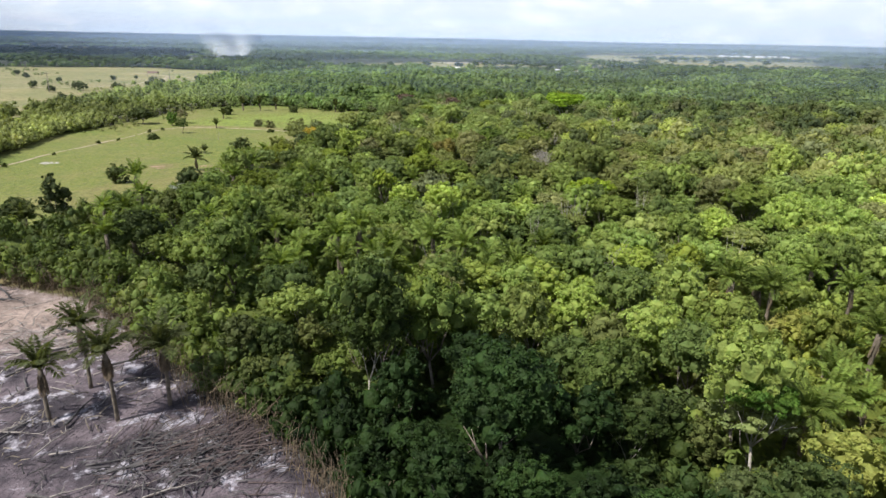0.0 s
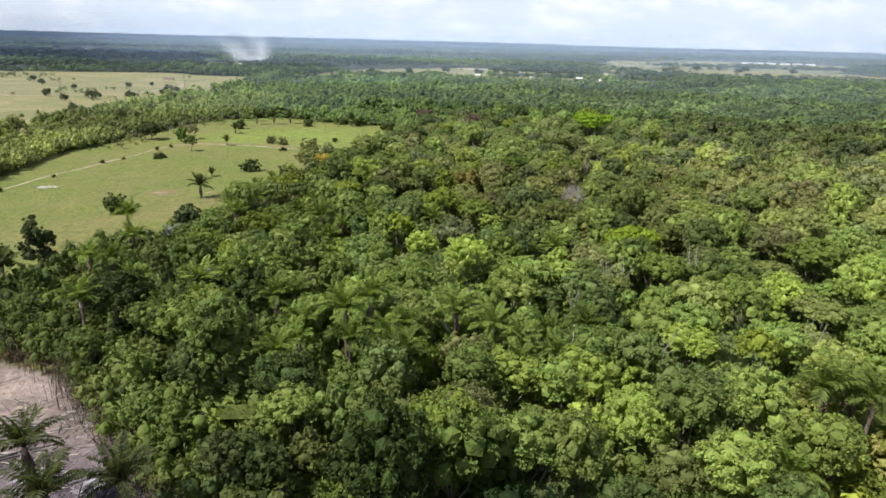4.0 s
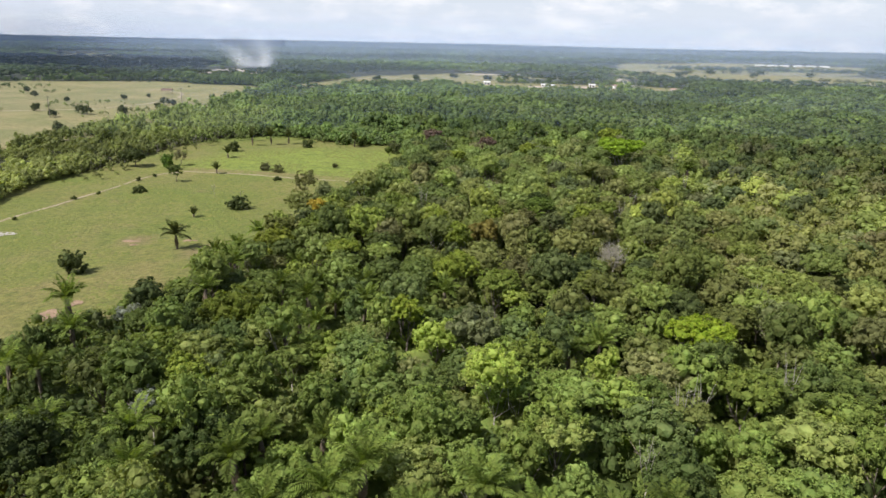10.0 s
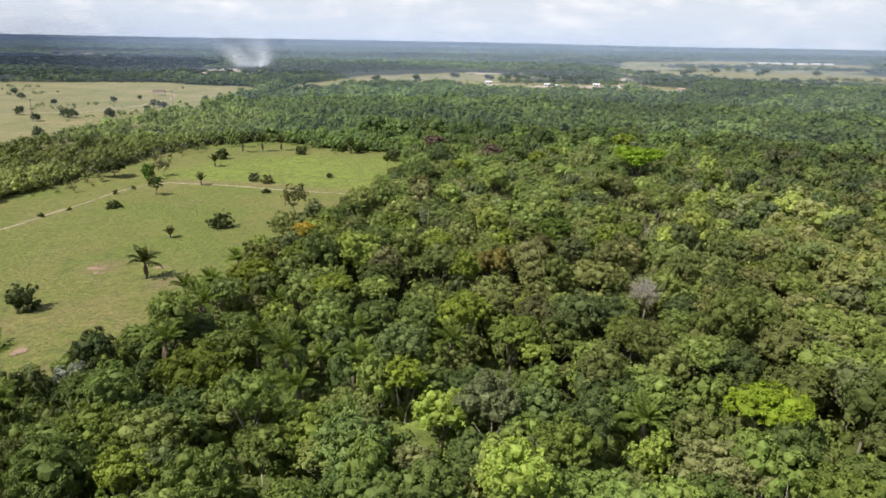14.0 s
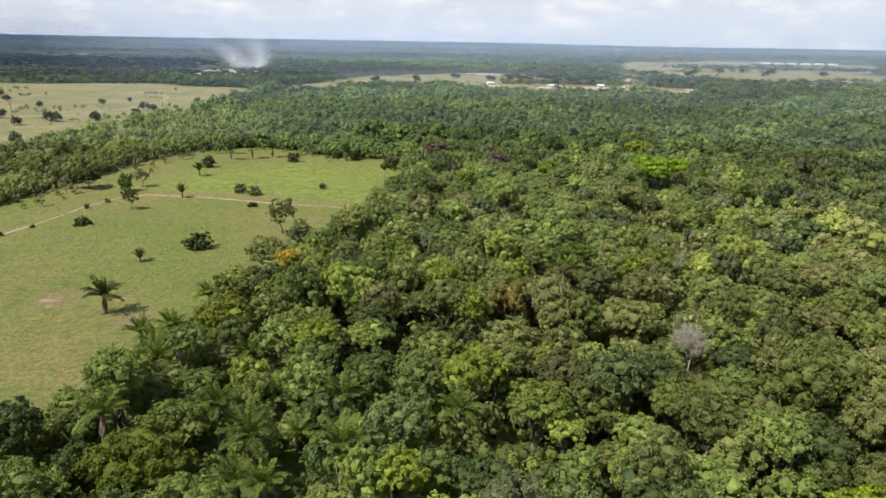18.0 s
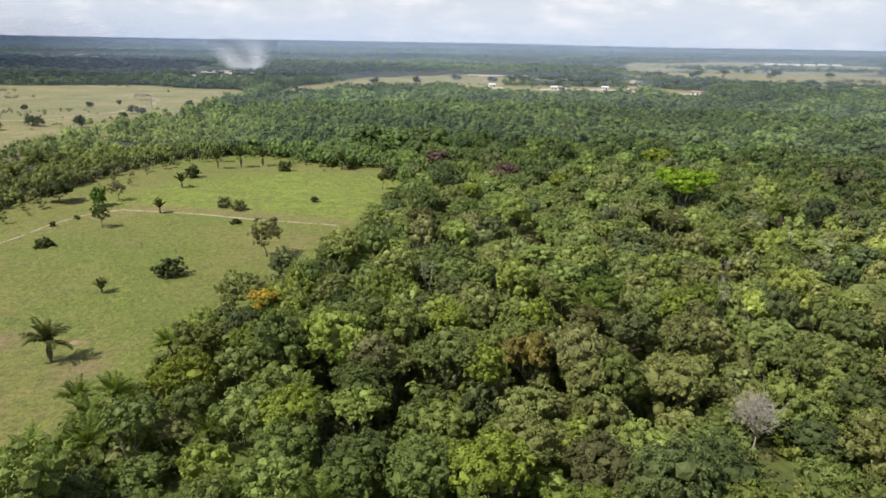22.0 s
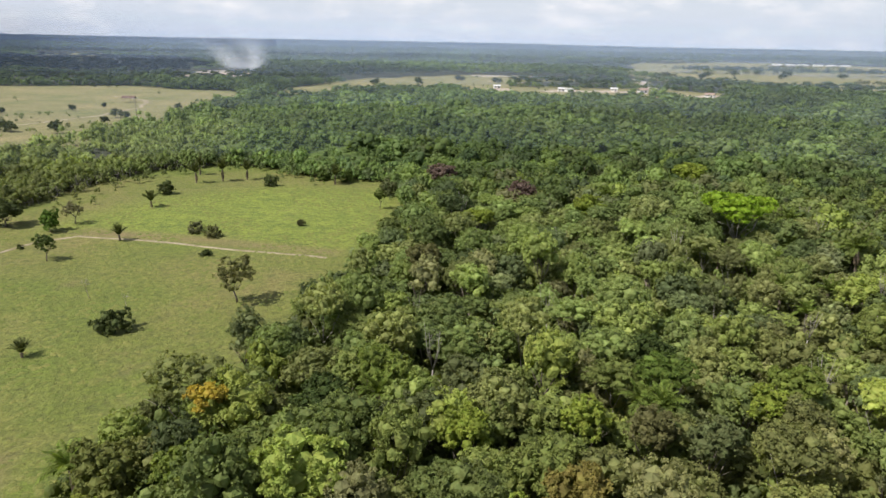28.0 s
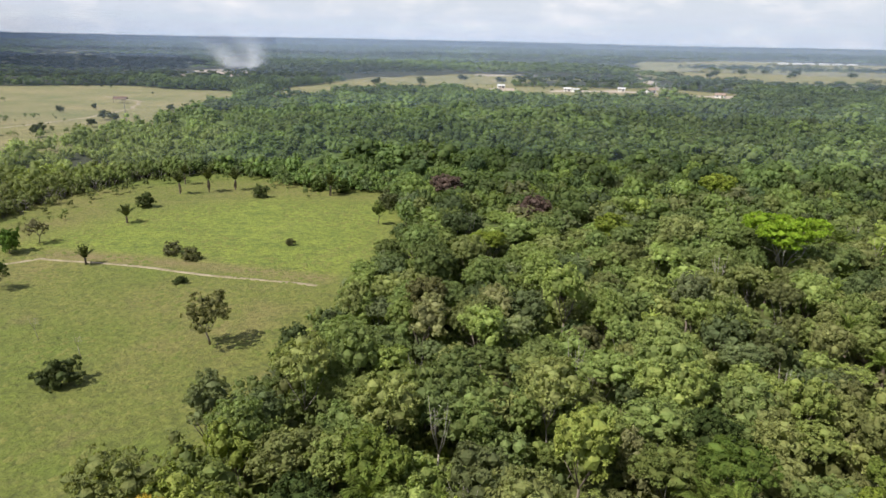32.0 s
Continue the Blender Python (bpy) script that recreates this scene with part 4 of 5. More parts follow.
lone_tree(-1, 113, (0.15, 0.17, 0.08), "tall grey-green tree with fine foliage", 3.7, 3.4, 7.2, 3000, 0.15, 14, 0.0, PALE_BARK, 0.18, 207)
lone_tree(29, 75, (0.19, 0.235, 0.035), "small yellow-green tree with tiered leaves", 2.1, 1.9, 8.0, 1000, 0.16, 7, 0.1, PALE_BARK, 0.1, 208)
lone_tree(13, 177, (0.09, 0.135, 0.026), "flat-crowned dark green feathery tree", 3.6, 1.7, 8.6, 3000, 0.13, 12, 0.5, PALE_BARK, 0.14, 209, core=0.75)
lone_tree(23, 42, (0.07, 0.13, 0.02), "slender tree with a forked pale trunk", 2.8, 1.6, 8.6, 1600, 0.14, 9, 0.4, PALE_BARK, 0.13, 211, core=0.7, fork=0.55)
lone_tree(-36, 150, (0.16, 0.19, 0.03), "broad light olive tree at the pasture edge", 3.6, 3.0, 6.4, 2200, 0.18, 13, 0.0, None, 0.18, 212)
lone_tree(1, 158, (0.19, 0.168, 0.045), "rusty yellow tree among olive crowns", 2.9, 2.6, 7.4, 1600, 0.18, 11, 0.0, None, 0.15, 213)


lone_tree(-48.2, 121, (0.23, 0.25, 0.20), "silvery grey-leaved tree in the scrub", 1.9, 1.5, 4.6, 700, 0.14, 8, 0.1, PALE_BARK, 0.09, 214, low=-0.6)
lone_tree(-33.5, 96, (0.21, 0.23, 0.19), "silvery grey-leaved tree in the scrub", 1.8, 1.5, 6.4, 700, 0.14, 8, 0.1, PALE_BARK, 0.09, 215, low=-0.6)


TINTS = {"fresh": (FRESH, "fresh green crown standing out of the forest canopy"), "olive": (OLIVE, "broad olive-green crown in the forest canopy"),
         "lime": (LIME, "bright yellow-green crown standing out of the forest canopy"), "deep": (DEEP, "dark green spreading crown in the forest canopy"),
         "plum": ((0.135, 0.098, 0.082), "dull purple-brown crown in the forest canopy"), "brown": (BROWN, "rusty brown-tinted crown in the forest canopy"), "grey": (GREY, "pale grey-green crown in the forest canopy")}
for n, (x, y, tint, wide, high, stem, flat) in enumerate(CANOPY):
    lone_tree(x, y, TINTS[tint][0], TINTS[tint][1], wide, high, stem, int(230 * wide ** 2), 0.18, int(6 + 3 * wide), flat, BARK, 0.15, 250 + n, name="canopy_tree", core=0.74)


def bare_tree(x, y, height, label, seed, spread=1.6, count=7, lean=0.5, bark=None, tilt=0.0, radius=0.09, name="bare_tree", twigs=30):
    """A leafless tree: a forked trunk, limbs, and the twigs at their ends."""
    r = np.random.default_rng(seed)
    root = tagged(new(name), label, "tree")
    pieces = limb_pieces(r, height, spread, count, radius, 0.5, lean)
    trunk = part("trunk", mesh_of("bare_trunk", *pieces[0], [bark or PALE_BARK], smooth=True), root)
    for v, f in pieces[1:]:
        part("limb", mesh_of("bare_limb", v, f, [bark or PALE_BARK], smooth=True), trunk)
    tw = []
    for _ in range(twigs):
        a, e = r.uniform(0, 6.28), r.uniform(0.1, 1.4)
        d = np.array((math.cos(a) * math.cos(e), math.sin(a) * math.cos(e), math.sin(e)))
        s = np.array((0, 0, height * 0.62)) + d * r.uniform(0.3, 0.75) * np.array((spread, spread, height * 0.38))
        way = unit(d + r.normal(0, 0.6, 3))
        q = s + way * spread * r.uniform(0.12, 0.24)
        tw.append(tube([s, q, q + unit(way + r.normal(0, 0.7, 3)) * spread * 0.2], (0.02, 0.014, 0.006), 3))
    v, f = join(tw)
    tagged(part("branchwork", mesh_of("branchwork", v, f, [bark or PALE_BARK]), root), kind="stuff")
    root.matrix_basis = place(x, y, -0.2, r.uniform(0, 360), 1.0, tilt)
    return root


bare_tree(21.8, 146, 10.4, "pale grey leafless tree standing among green crowns", 301, 2.6, 11, 0.3, None, 0, 0.08, twigs=560)
bare_tree(19, 81, 10.0, "leaning dead tree with a bleached trunk", 302, 2.2, 4, 1.2, None, 24)
bare_tree(13, 87, 11.0, "bleached thin dead trunk among leaves", 303, 1.0, 3)
bare_tree(21, 99, 10.0, "bleached thin dead trunk among leaves", 304, 1.0, 3)
bare_tree(37, 79, 10.5, "forked white dead trunk among leaves", 305, 1.2, 3)
bare_tree(-9, 174, 9.0, "half dead grey-brown tree in the canopy", 306, 1.8, 8)
bare_tree(30, 178, 10.0, "half dead grey tree in the canopy", 307, 1.4, 6)
for n, (x, y) in enumerate([(37, 196), (25, 214), (52, 206), (8, 231), (33, 246), (58, 238), (19, 262), (45, 270), (-10, 252), (66, 258), (3, 196), (29, 226), (15, 94), (19.3, 97), (30.4, 100), (38.7, 128), (-13.5, 191), (-12.3, 181), (24.6, 195)]):
    bare_tree(x, y, 9.4 + 1.2 * (n % 3), "pale bare trunk standing in the forest canopy", 310 + n, 1.0 + 0.3 * (n % 2), 4, 0.3, None, 6 - 4 * (n % 4), 0.11, twigs=20)


# ---- palms of the forest ----
def plant_palms():
    r = np.random.default_rng(41)
    kinds = [palm_thing(400 + k, 5.9 + 0.8 * k, "feathery palm with arching fronds rising through the forest canopy", "forest palms", 2, 0.72, 16) for k in range(3)]
    first = set()
    for x, y in PALM_SPOTS:
        k = int(r.integers(3))
        m = place(x, y, -0.2, r.uniform(0, 360), r.uniform(0.85, 1.15), r.uniform(-6, 6))
        c = np.array((0.125, 0.172, 0.036)) * r.uniform(0.7, 1.3)
        if k in first:
            ob = copy_thing(kinds[k], m)
        else:
            ob = kinds[k]
            ob.matrix_basis = m
            first.add(k)
        set_colour(ob, c)


plant_palms()


# ---- burnt clearing ----
def burnt_palm(x, y, stem, seed):
    ob = palm_thing(seed, stem, "scorched palm with dry skirt standing in the burnt clearing", "palms in the clearing", 12, 0.78, 16, 0.15)
    ob.matrix_basis = place(x, y, -0.2, seed * 40, 1.0, 2)
    set_colour(ob, (0.07, 0.082, 0.032))


for n, (x, y, stem) in enumerate([(-33.7, 51.6, 4.7), (-32.9, 57.2, 6.2), (-27.8, 51.6, 6.4), (-24.3, 54.4, 5.7)]):
    burnt_palm(x, y, stem, 500 + n)


def branch_thing(name, label, length, radius, seed, mat, twigs=4, group="fallen branches"):
    r = np.random.default_rng(seed)
    n = 6
    pts = np.stack([np.linspace(-length / 2, length / 2, n), np.cumsum(r.normal(0, length * 0.03, n)), radius * 0.9 + np.abs(np.cumsum(r.normal(0, 0.04, n)))], 1)
    root = tagged(new(name), label, "log" if name == "charred_log" else "branch", group)
    v, f = tube(pts, np.linspace(radius, radius * 0.45, n) * r.uniform(0.85, 1.15, n), 7)
    part("stem", mesh_of("stem", v, f, [mat], smooth=True), root)
    for k in range(twigs):
        s = pts[int(r.integers(1, n))]
        e = s + np.array((r.uniform(0.2, 0.9), r.normal(0, 0.8), r.uniform(0.0, 0.5))) * length * 0.22
        v, f = tube([s, (s + e) / 2 + r.normal(0, 0.05, 3), e], (radius * 0.45, radius * 0.3, radius * 0.08), 4)
        part("twig", mesh_of("twig", v, f, [mat]), root)
    return root


def strew_clearing():
    r = np.random.default_rng(51)
    patterns = [branch_thing("charred_log", "charred black fallen trunk lying in ash", 6.5, 0.17, 600, CHAR, 3, "charred logs"),
                branch_thing("charred_log", "charred black fallen trunk lying in ash", 4.5, 0.13, 601, CHAR, 2, "charred logs"),
                branch_thing("fallen_branch", "ash-grey bare branch fallen on ash", 4.0, 0.07, 602, GREY_WOOD, 6),
                branch_thing("fallen_branch", "ash-grey bare branch fallen on ash", 3.0, 0.05, 603, GREY_WOOD, 5),
                branch_thing("fallen_branch", "blackened branch fallen on ash", 3.4, 0.06, 604, CHAR, 6)]
    fresh = [True] * 5
    n = 0
    while n < 170:
        x, y = r.uniform(-62, -5), r.uniform(30, 84)
        d = inside(CLEARING, np.array([x]), np.array([y]))[0]
        if d < 1.5:
            continue
        k = int(r.choice(5, p=(0.1, 0.12, 0.34, 0.28, 0.16)))
        m = place(x, y, -0.12, 35 + r.normal(0, 40), r.uniform(0.7, 1.3), r.uniform(-4, 4))
        if fresh[k]:
            patterns[k].matrix_basis, fresh[k] = m, False
        else:
            copy_thing(patterns[k], m)
        n += 1
    for x, y, turn, size in [(-17.5, 47.5, 52, 1.15), (-16.2, 46.8, 47, 1.0), (-20.5, 46.5, 60, 0.9), (-14.6, 46.2, 40, 0.95), (-22.5, 44.8, 30, 1.1), (-19, 44.2, 66, 0.8)]:
        copy_thing(patterns[0], place(x, y, 0.15, turn, size, 5))
    # heaped brush and fine sticks
    def sticks(name, label, cx, cy, sx, sy, count, mat, rise, long, spread=1.3):
        pieces = []
        for _ in range(count):
            x, y = r.normal(cx, sx), r.normal(cy, sy)
            if inside(CLEARING, np.array([x]), np.array([y]))[0] < 0.3:
                continue
            a, L = 0.75 + r.normal(0, spread), r.uniform(0.35, 1.0) * long
            z = r.uniform(0, rise) * math.exp(-((x - cx) / sx) ** 2 / 2 - ((y - cy) / sy) ** 2 / 2)
            e = np.array((x + L * math.cos(a), y + L * math.sin(a), z + r.uniform(-0.15, 0.5)))
            w = r.uniform(0.025, 0.085)
            pieces.append(tube([(x, y, z - 0.1), (np.array((x, y, z)) + e) / 2 + r.normal(0, 0.08, 3), e], (w, w * 0.7, w * 0.3), 3))
        v, f = join(pieces)
        tagged(new(name, mesh_of(name, v, f, [mat])), label, "brushwood", kind="stuff")
    sticks("brush_pile", "heap of felled grey-brown brushwood in the clearing", -18.0, 46.5, 4.2, 2.6, 190, SCORCHED, 1.5, 4.6, 0.55)
    sticks("brush_pile", "heap of felled grey-brown brushwood at the forest edge", -16.5, 49.0, 2.2, 1.9, 110, SCORCHED, 1.6, 4.4, 0.7)
    sticks("brush_pile", "heap of blackened brushwood in the clearing", -20, 45, 4.6, 3.0, 300, CHAR, 0.9, 2.8, 1.0)
    sticks("scattered_sticks", "thin burnt sticks strewn over ash", -30, 56, 14, 12, 300, BARK, 0.15, 1.5)
    sticks("scattered_sticks", "black burnt sticks strewn over ash", -30, 52, 14, 12, 420, CHAR, 0.15, 1.4)
    sticks("scattered_sticks", "dry sticks strewn over the cleared ground", -44, 66, 7, 5, 260, GREY_WOOD, 0.3, 2.2)
    # dry stalks along the forest edge
    pieces = []
    edge = CLEARING[1:9]
    for (ax, ay), (bx, by) in zip(edge, edge[1:]):
        for _ in range(150):
            k = r.random()
            x, y = ax + (bx - ax) * k + r.normal(-0.6, 0.8), ay + (by - ay) * k + r.normal(0.2, 0.8)
            h = r.uniform(0.8, 3.8)
            pieces.append(tube([(x, y, -0.2), (x + r.normal(0, 0.25), y + r.normal(0, 0.25), h * 0.6), (x + r.normal(0, 0.7), y + r.normal(0, 0.7), h)], (0.035, 0.025, 0.01), 3))
    v, f = join(pieces)
    tagged(new("dry_stalks", mesh_of("dry_stalks", v, f, [DEAD_LEAF])), "dry straw-coloured stalks along the cleared forest edge", "scrub", kind="stuff")


strew_clearing()


# ---- pasture ----
def strip_mesh(name, pts, width, mat, z, label, category):
    """A worn track laid along points, uneven at both edges."""
    r = np.random.default_rng(len(pts) * 7)
    p = []
    for (ax, ay), (bx, by) in zip(pts, pts[1:]):
        n = max(2, int(math.hypot(bx - ax, by - ay) / 2.0))
        p += [(ax + (bx - ax) * k / n, ay + (by - ay) * k / n) for k in range(n)]
    p = np.array(p + [pts[-1]], float)
    p += np.stack([0.4 * np.sin(np.arange(len(p)) * 0.5), 0.4 * np.cos(np.arange(len(p)) * 0.37)], 1)
    d = unit(np.gradient(p, axis=0))
    side = np.stack([-d[:, 1], d[:, 0]], 1)
    rows = []
    for k, lift in ((-1, -0.12), (-0.6, 0.05), (0, 0.02), (0.6, 0.05), (1, -0.12)):
        q = p + side * (width / 2 * k * r.uniform(0.7, 1.3, (len(p), 1)))
        g = np.clip(1 - np.hypot(q[:, 0] + 50, q[:, 1] - 180) / 900, 0, 1)
        h = g * (0.35 * wave(q[:, 0], q[:, 1], 17, 1.0) + 0.12 * wave(q[:, 0], q[:, 1], 5, 2.0)) - 0.35 * g
        rows.append(np.concatenate([q, (h + lift + z)[:, None]], 1))
    V = np.stack(rows, 1).reshape(-1, 3)
    F = []
    for i in range(len(p) - 1):
        for k in range(4):
            a = i * 5 + k
            F += [(a, a + 1, a + 6), (a, a + 6, a + 5)]
    tagged(new(name, mesh_of(name, V, F, [mat], smooth=True)), label, category, kind="structure")


strip_mesh("track_1", [(-112, 165), (-109, 180), (-106, 197), (-103, 213), (-101, 230), (-97, 243), (-92, 248), (-82, 247), (-64, 243), (-50, 241), (-36, 238)], 1.05, DIRT, 0.04,
           "narrow worn dirt track across the pasture", "track")
strip_mesh("village_road", [(58, 738), (78, 745), (104, 750), (140, 750), (165, 736), (200, 706), (238, 688)], 10, PALE_SAND, 0.15, "pale sandy street through the far village", "road")
strip_mesh("field_road", [(166, 748), (182, 860), (196, 950), (206, 1020)], 10, PALE_SAND, 0.12, "pale sandy road running off between far fields", "road")
strip_mesh("track_2", [(-330, 420), (-260, 405), (-220, 425), (-206, 470), (-206, 515), (-222, 560), (-260, 590)], 3.2, DIRT, 0.06, "dirt road through the far pasture", "track")


def hill_height(x, y):
    g = max(0.0, min(1.0, 1 - math.hypot(x + 50, y - 180) / 900))
    return float(g * (0.35 * wave(np.array(x), np.array(y), 17, 1.0) + 0.12 * wave(np.array(x), np.array(y), 5, 2.0)) - 0.35 * g)


def bush(x, y, wide, high, colour, label, seed, leaves=360, flat=0.0):
    ob = lone_tree(x, y, colour, label, wide, high, high * 0.5, leaves * 3, 0.16, 10, flat, None, 0.06, seed, "bush", 0.86, 0.4, "bush", low=-0.9)
    return ob


DARK_BUSH = (0.065, 0.085, 0.028)
bush(-60, 201.3, 3.0, 2.1, DARK_BUSH, "wide dark green bush standing in the pasture", 701, 700)
bush(-73, 150.5, 2.6, 3.0, DARK_BUSH, "dense dark bush at the edge of the pasture", 702, 600)
bush(-92, 215.5, 1.9, 1.4, DARK_BUSH, "low dark bush beside the pasture track", 703)
bush(-66, 304, 2.3, 2.2, DARK_BUSH, "small dark bush in the pasture", 704)
bush(-90.5, 289, 2.5, 3.2, DARK_BUSH, "round dark bush in the pasture", 705, 450)
bush(-53, 314.5, 2.4, 2.0, (0.06, 0.09, 0.02), "low spreading green bush in the pasture", 706)
bush(-45, 313, 2.2, 2.4, (0.06, 0.09, 0.02), "green bush at the end of the pasture", 707)
bush(-30, 297, 3.0, 3.0, (0.10, 0.115, 0.05), "round grey-green bush at the forest edge", 708, 600)
bush(-60, 237.5, 1.3, 0.8, DARK_BUSH, "low tussock of dark leaves in the grass", 709, 200)
bush(-63, 250, 1.9, 1.9, (0.12, 0.125, 0.05), "thin grey-green shrub in the pasture", 710, 220)
bush(-68, 253, 2.3, 2.0, (0.12, 0.125, 0.06), "thin grey-green shrub in the pasture", 711, 160)
bush(-47, 262, 1.1, 0.9, (0.12, 0.125, 0.06), "thin grey-green shrub in the pasture", 712, 140)
lone_tree(-45.6, 213.5, (0.115, 0.12, 0.045), "sparse-leaved tree with an open crown at the pasture edge", 3.3, 3.2, 5.0, 1300, 0.17, 14, 0.0, BARK, 0.15, 713, core=0.55, low=-0.6)
lone_tree(-97.6, 257, (0.15, 0.145, 0.08), "thin greyish tree beside the track", 2.3, 2.5, 3.2, 700, 0.16, 9, 0.0, BARK, 0.1, 714, core=0.45, low=-0.5)
lone_tree(-99, 250, (0.085, 0.15, 0.025), "leafy green tree in the pasture", 2.6, 2.6, 2.6, 1300, 0.17, 10, 0.0, BARK, 0.12, 715, low=-0.8)
lone_tree(-88.2, 231, (0.065, 0.095, 0.025), "small dark tree with an open crown in the pasture", 2.1, 2.2, 3.2, 850, 0.17, 9, 0.0, BARK, 0.1, 716, core=0.6, low=-0.5)
lone_tree(-111, 253, (0.055, 0.072, 0.024), "broad dark spreading tree by the pasture", 4.4, 2.9, 3.2, 2000, 0.19, 13, 0.2, BARK, 0.2, 717, low=-0.5)
lone_tree(-31, 281, (0.085, 0.115, 0.025), "small slender tree in the pasture corner", 1.5, 1.7, 3.0, 500, 0.16, 6, 0.0, BARK, 0.08, 718)
lone_tree(-63.6, 108, (0.045, 0.06, 0.02), "dark tree covered in vines between clearing and pasture", 2.8, 4.4, 6.6, 2200, 0.18, 13, 0.0, BARK, 0.16, 719, low=-0.8)
lone_tree(-67.6, 104.5, (0.05, 0.068, 0.022), "dark leafy tree at the scrub edge", 2.6, 2.8, 4.6, 1500, 0.17, 11, 0.0, BARK, 0.14, 731, low=-0.8)
bare_tree(-70, 213, 3.6, "leafless grey sapling in the pasture", 720, 0.6, 4, 0.2, GREY_WOOD, 0, 0.04, "bare_sapling")
bare_tree(-61, 208, 3.4, "leafless grey sapling in the pasture", 721, 0.5, 4, 0.2, GREY_WOOD, 0, 0.04, "bare_sapling")


def pasture_palm(x, y, stem, size, seed, count=12, label="short palm with feathery fronds standing in the pasture"):
    ob = palm_thing(seed, stem, label, "pasture palms", 2, size, 17, 0.16, seed not in (800, 809))
    ob.matrix_basis = place(x, y, hill_height(x, y) - 0.05, seed * 31)
    set_colour(ob, (0.07, 0.085, 0.03))


for n, (x, y, stem, size) in enumerate([(-61, 166.5, 2.9, 0.86), (-81.3, 245.3, 1.3, 0.6), (-67.5, 191.8, 0.7, 0.5), (-87.5, 273.6, 1.6, 0.7), (-88.5, 305, 3.2, 0.8), (-82, 309, 3.5, 0.9),
                                        (-75.5, 312, 3.0, 0.8), (-48, 309.5, 2.8, 0.85), (-92.5, 318, 3.2, 0.75), (-65.5, 103, 4.2, 0.8)]):
    pasture_palm(x, y, stem, size, 800 + n)


def weeds_and_thicket():
    r = np.random.default_rng(95)
    pattern = tree_thing("weed_clump", "low dark weed clump beside the dirt track", "weeds along the track", 960, 0.75, 0.6, 5, 160, 0.13, 0.3, radius=0.03, count=3, low=-0.9)
    spots = [(-110, 178), (-108, 186), (-107.5, 193), (-106, 203), (-104.5, 209), (-103.6, 216), (-102.4, 224), (-101, 232), (-99.5, 238), (-111.5, 170)]
    for n, (x, y) in enumerate(spots[1:7:2] + spots[7:]):
        m = place(x + 1.6 + r.normal(0, 0.5), y + r.normal(-0.8, 2.5), hill_height(x, y), r.uniform(0, 360), r.uniform(0.5, 1.3))
        ob = copy_thing(pattern, m) if n else pattern
        ob.matrix_basis = m
        set_colour(ob, (0.075, 0.09, 0.03))
    pieces = []
    edge = [(-122, 240), (-120, 262), (-118, 285), (-117, 300), (-111, 322), (-98, 334)]
    for (ax, ay), (bx, by) in zip(edge, edge[1:]):
        for _ in range(120):
            k = r.random()
            x, y = ax + (bx - ax) * k + r.normal(-1.6, 2.2), ay + (by - ay) * k + r.normal(0.6, 1.8)
            h = r.uniform(1.0, 3.6)
            q = (x + r.normal(0, 0.35), y + r.normal(0, 0.35), h * 0.6)
            pieces.append(tube([(x, y, -0.4), q, (x + r.normal(0, 0.9), y + r.normal(0, 0.9), h)], (0.06, 0.045, 0.015), 3))
            pieces.append(tube([q, (q[0] + r.normal(0, 0.8), q[1] + r.normal(0, 0.8), h * r.uniform(0.75, 1.0))], (0.035, 0.012), 3))
    v, f = join(pieces)
    tagged(new("bare_thicket", mesh_of("bare_thicket", v, f, [GREY_WOOD])), "leafless grey thicket along the pasture edge", "scrub", kind="stuff")


weeds_and_thicket()


def bare_ground_patch(x, y, wide, deep, mat, name, label):
    r = np.random.default_rng(9)
    a = np.linspace(0, 2 * math.pi, 25)[:-1]
    k = 1 + 0.2 * np.sin(a * 3 + 1) + r.normal(0, 0.07, 24)
    z = hill_height(x, y)
    V = [(x, y, z + 0.10)] + [(x + wide * u * math.cos(b), y + deep * u * math.sin(b), z + 0.07) for u, b in zip(k, a)] + \
        [(x + 1.1 * wide * u * math.cos(b), y + 1.1 * deep * u * math.sin(b), z - 0.3) for u, b in zip(k, a)]
    F = [(0, 1 + i, 1 + (i + 1) % 24) for i in range(24)]
    for i in range(24):
        j = (i + 1) % 24
        F += [(1 + i, 25 + i, 25 + j), (1 + i, 25 + j, 1 + j)]
    tagged(new(name, mesh_of(name, V, F, [mat], smooth=False)), label, "bare ground", kind="structure")


bare_ground_patch(-102, 174, 2.3, 1.5, SAND, "sand_patch", "bare patch of white sand in the pasture")
for n, (x, y, wide, deep) in enumerate([(-66, 131, 1.6, 2.4), (-64.5, 136, 0.9, 1.2), (-60.8, 172.5, 1.5, 0.7), (-72.8, 171.2, 1.8, 0.6), (-71, 168.6, 0.8, 0.5)]):
    bare_ground_patch(x, y, wide, deep, RED_EARTH, "earth_patch", "bare reddish earth in the pasture grass")
bare_ground_patch(14, 1010, 24, 26, PALE_SAND, "sand_patch", "bare sandy earth in a far field")
bare_ground_patch(58, 1022, 14, 18, PALE_SAND, "sand_patch", "bare sandy earth in a far field")
bare_ground_patch(-318, 968, 30, 34, PALE_SAND, "ash_patch", "pale burnt ground under the distant smoke")


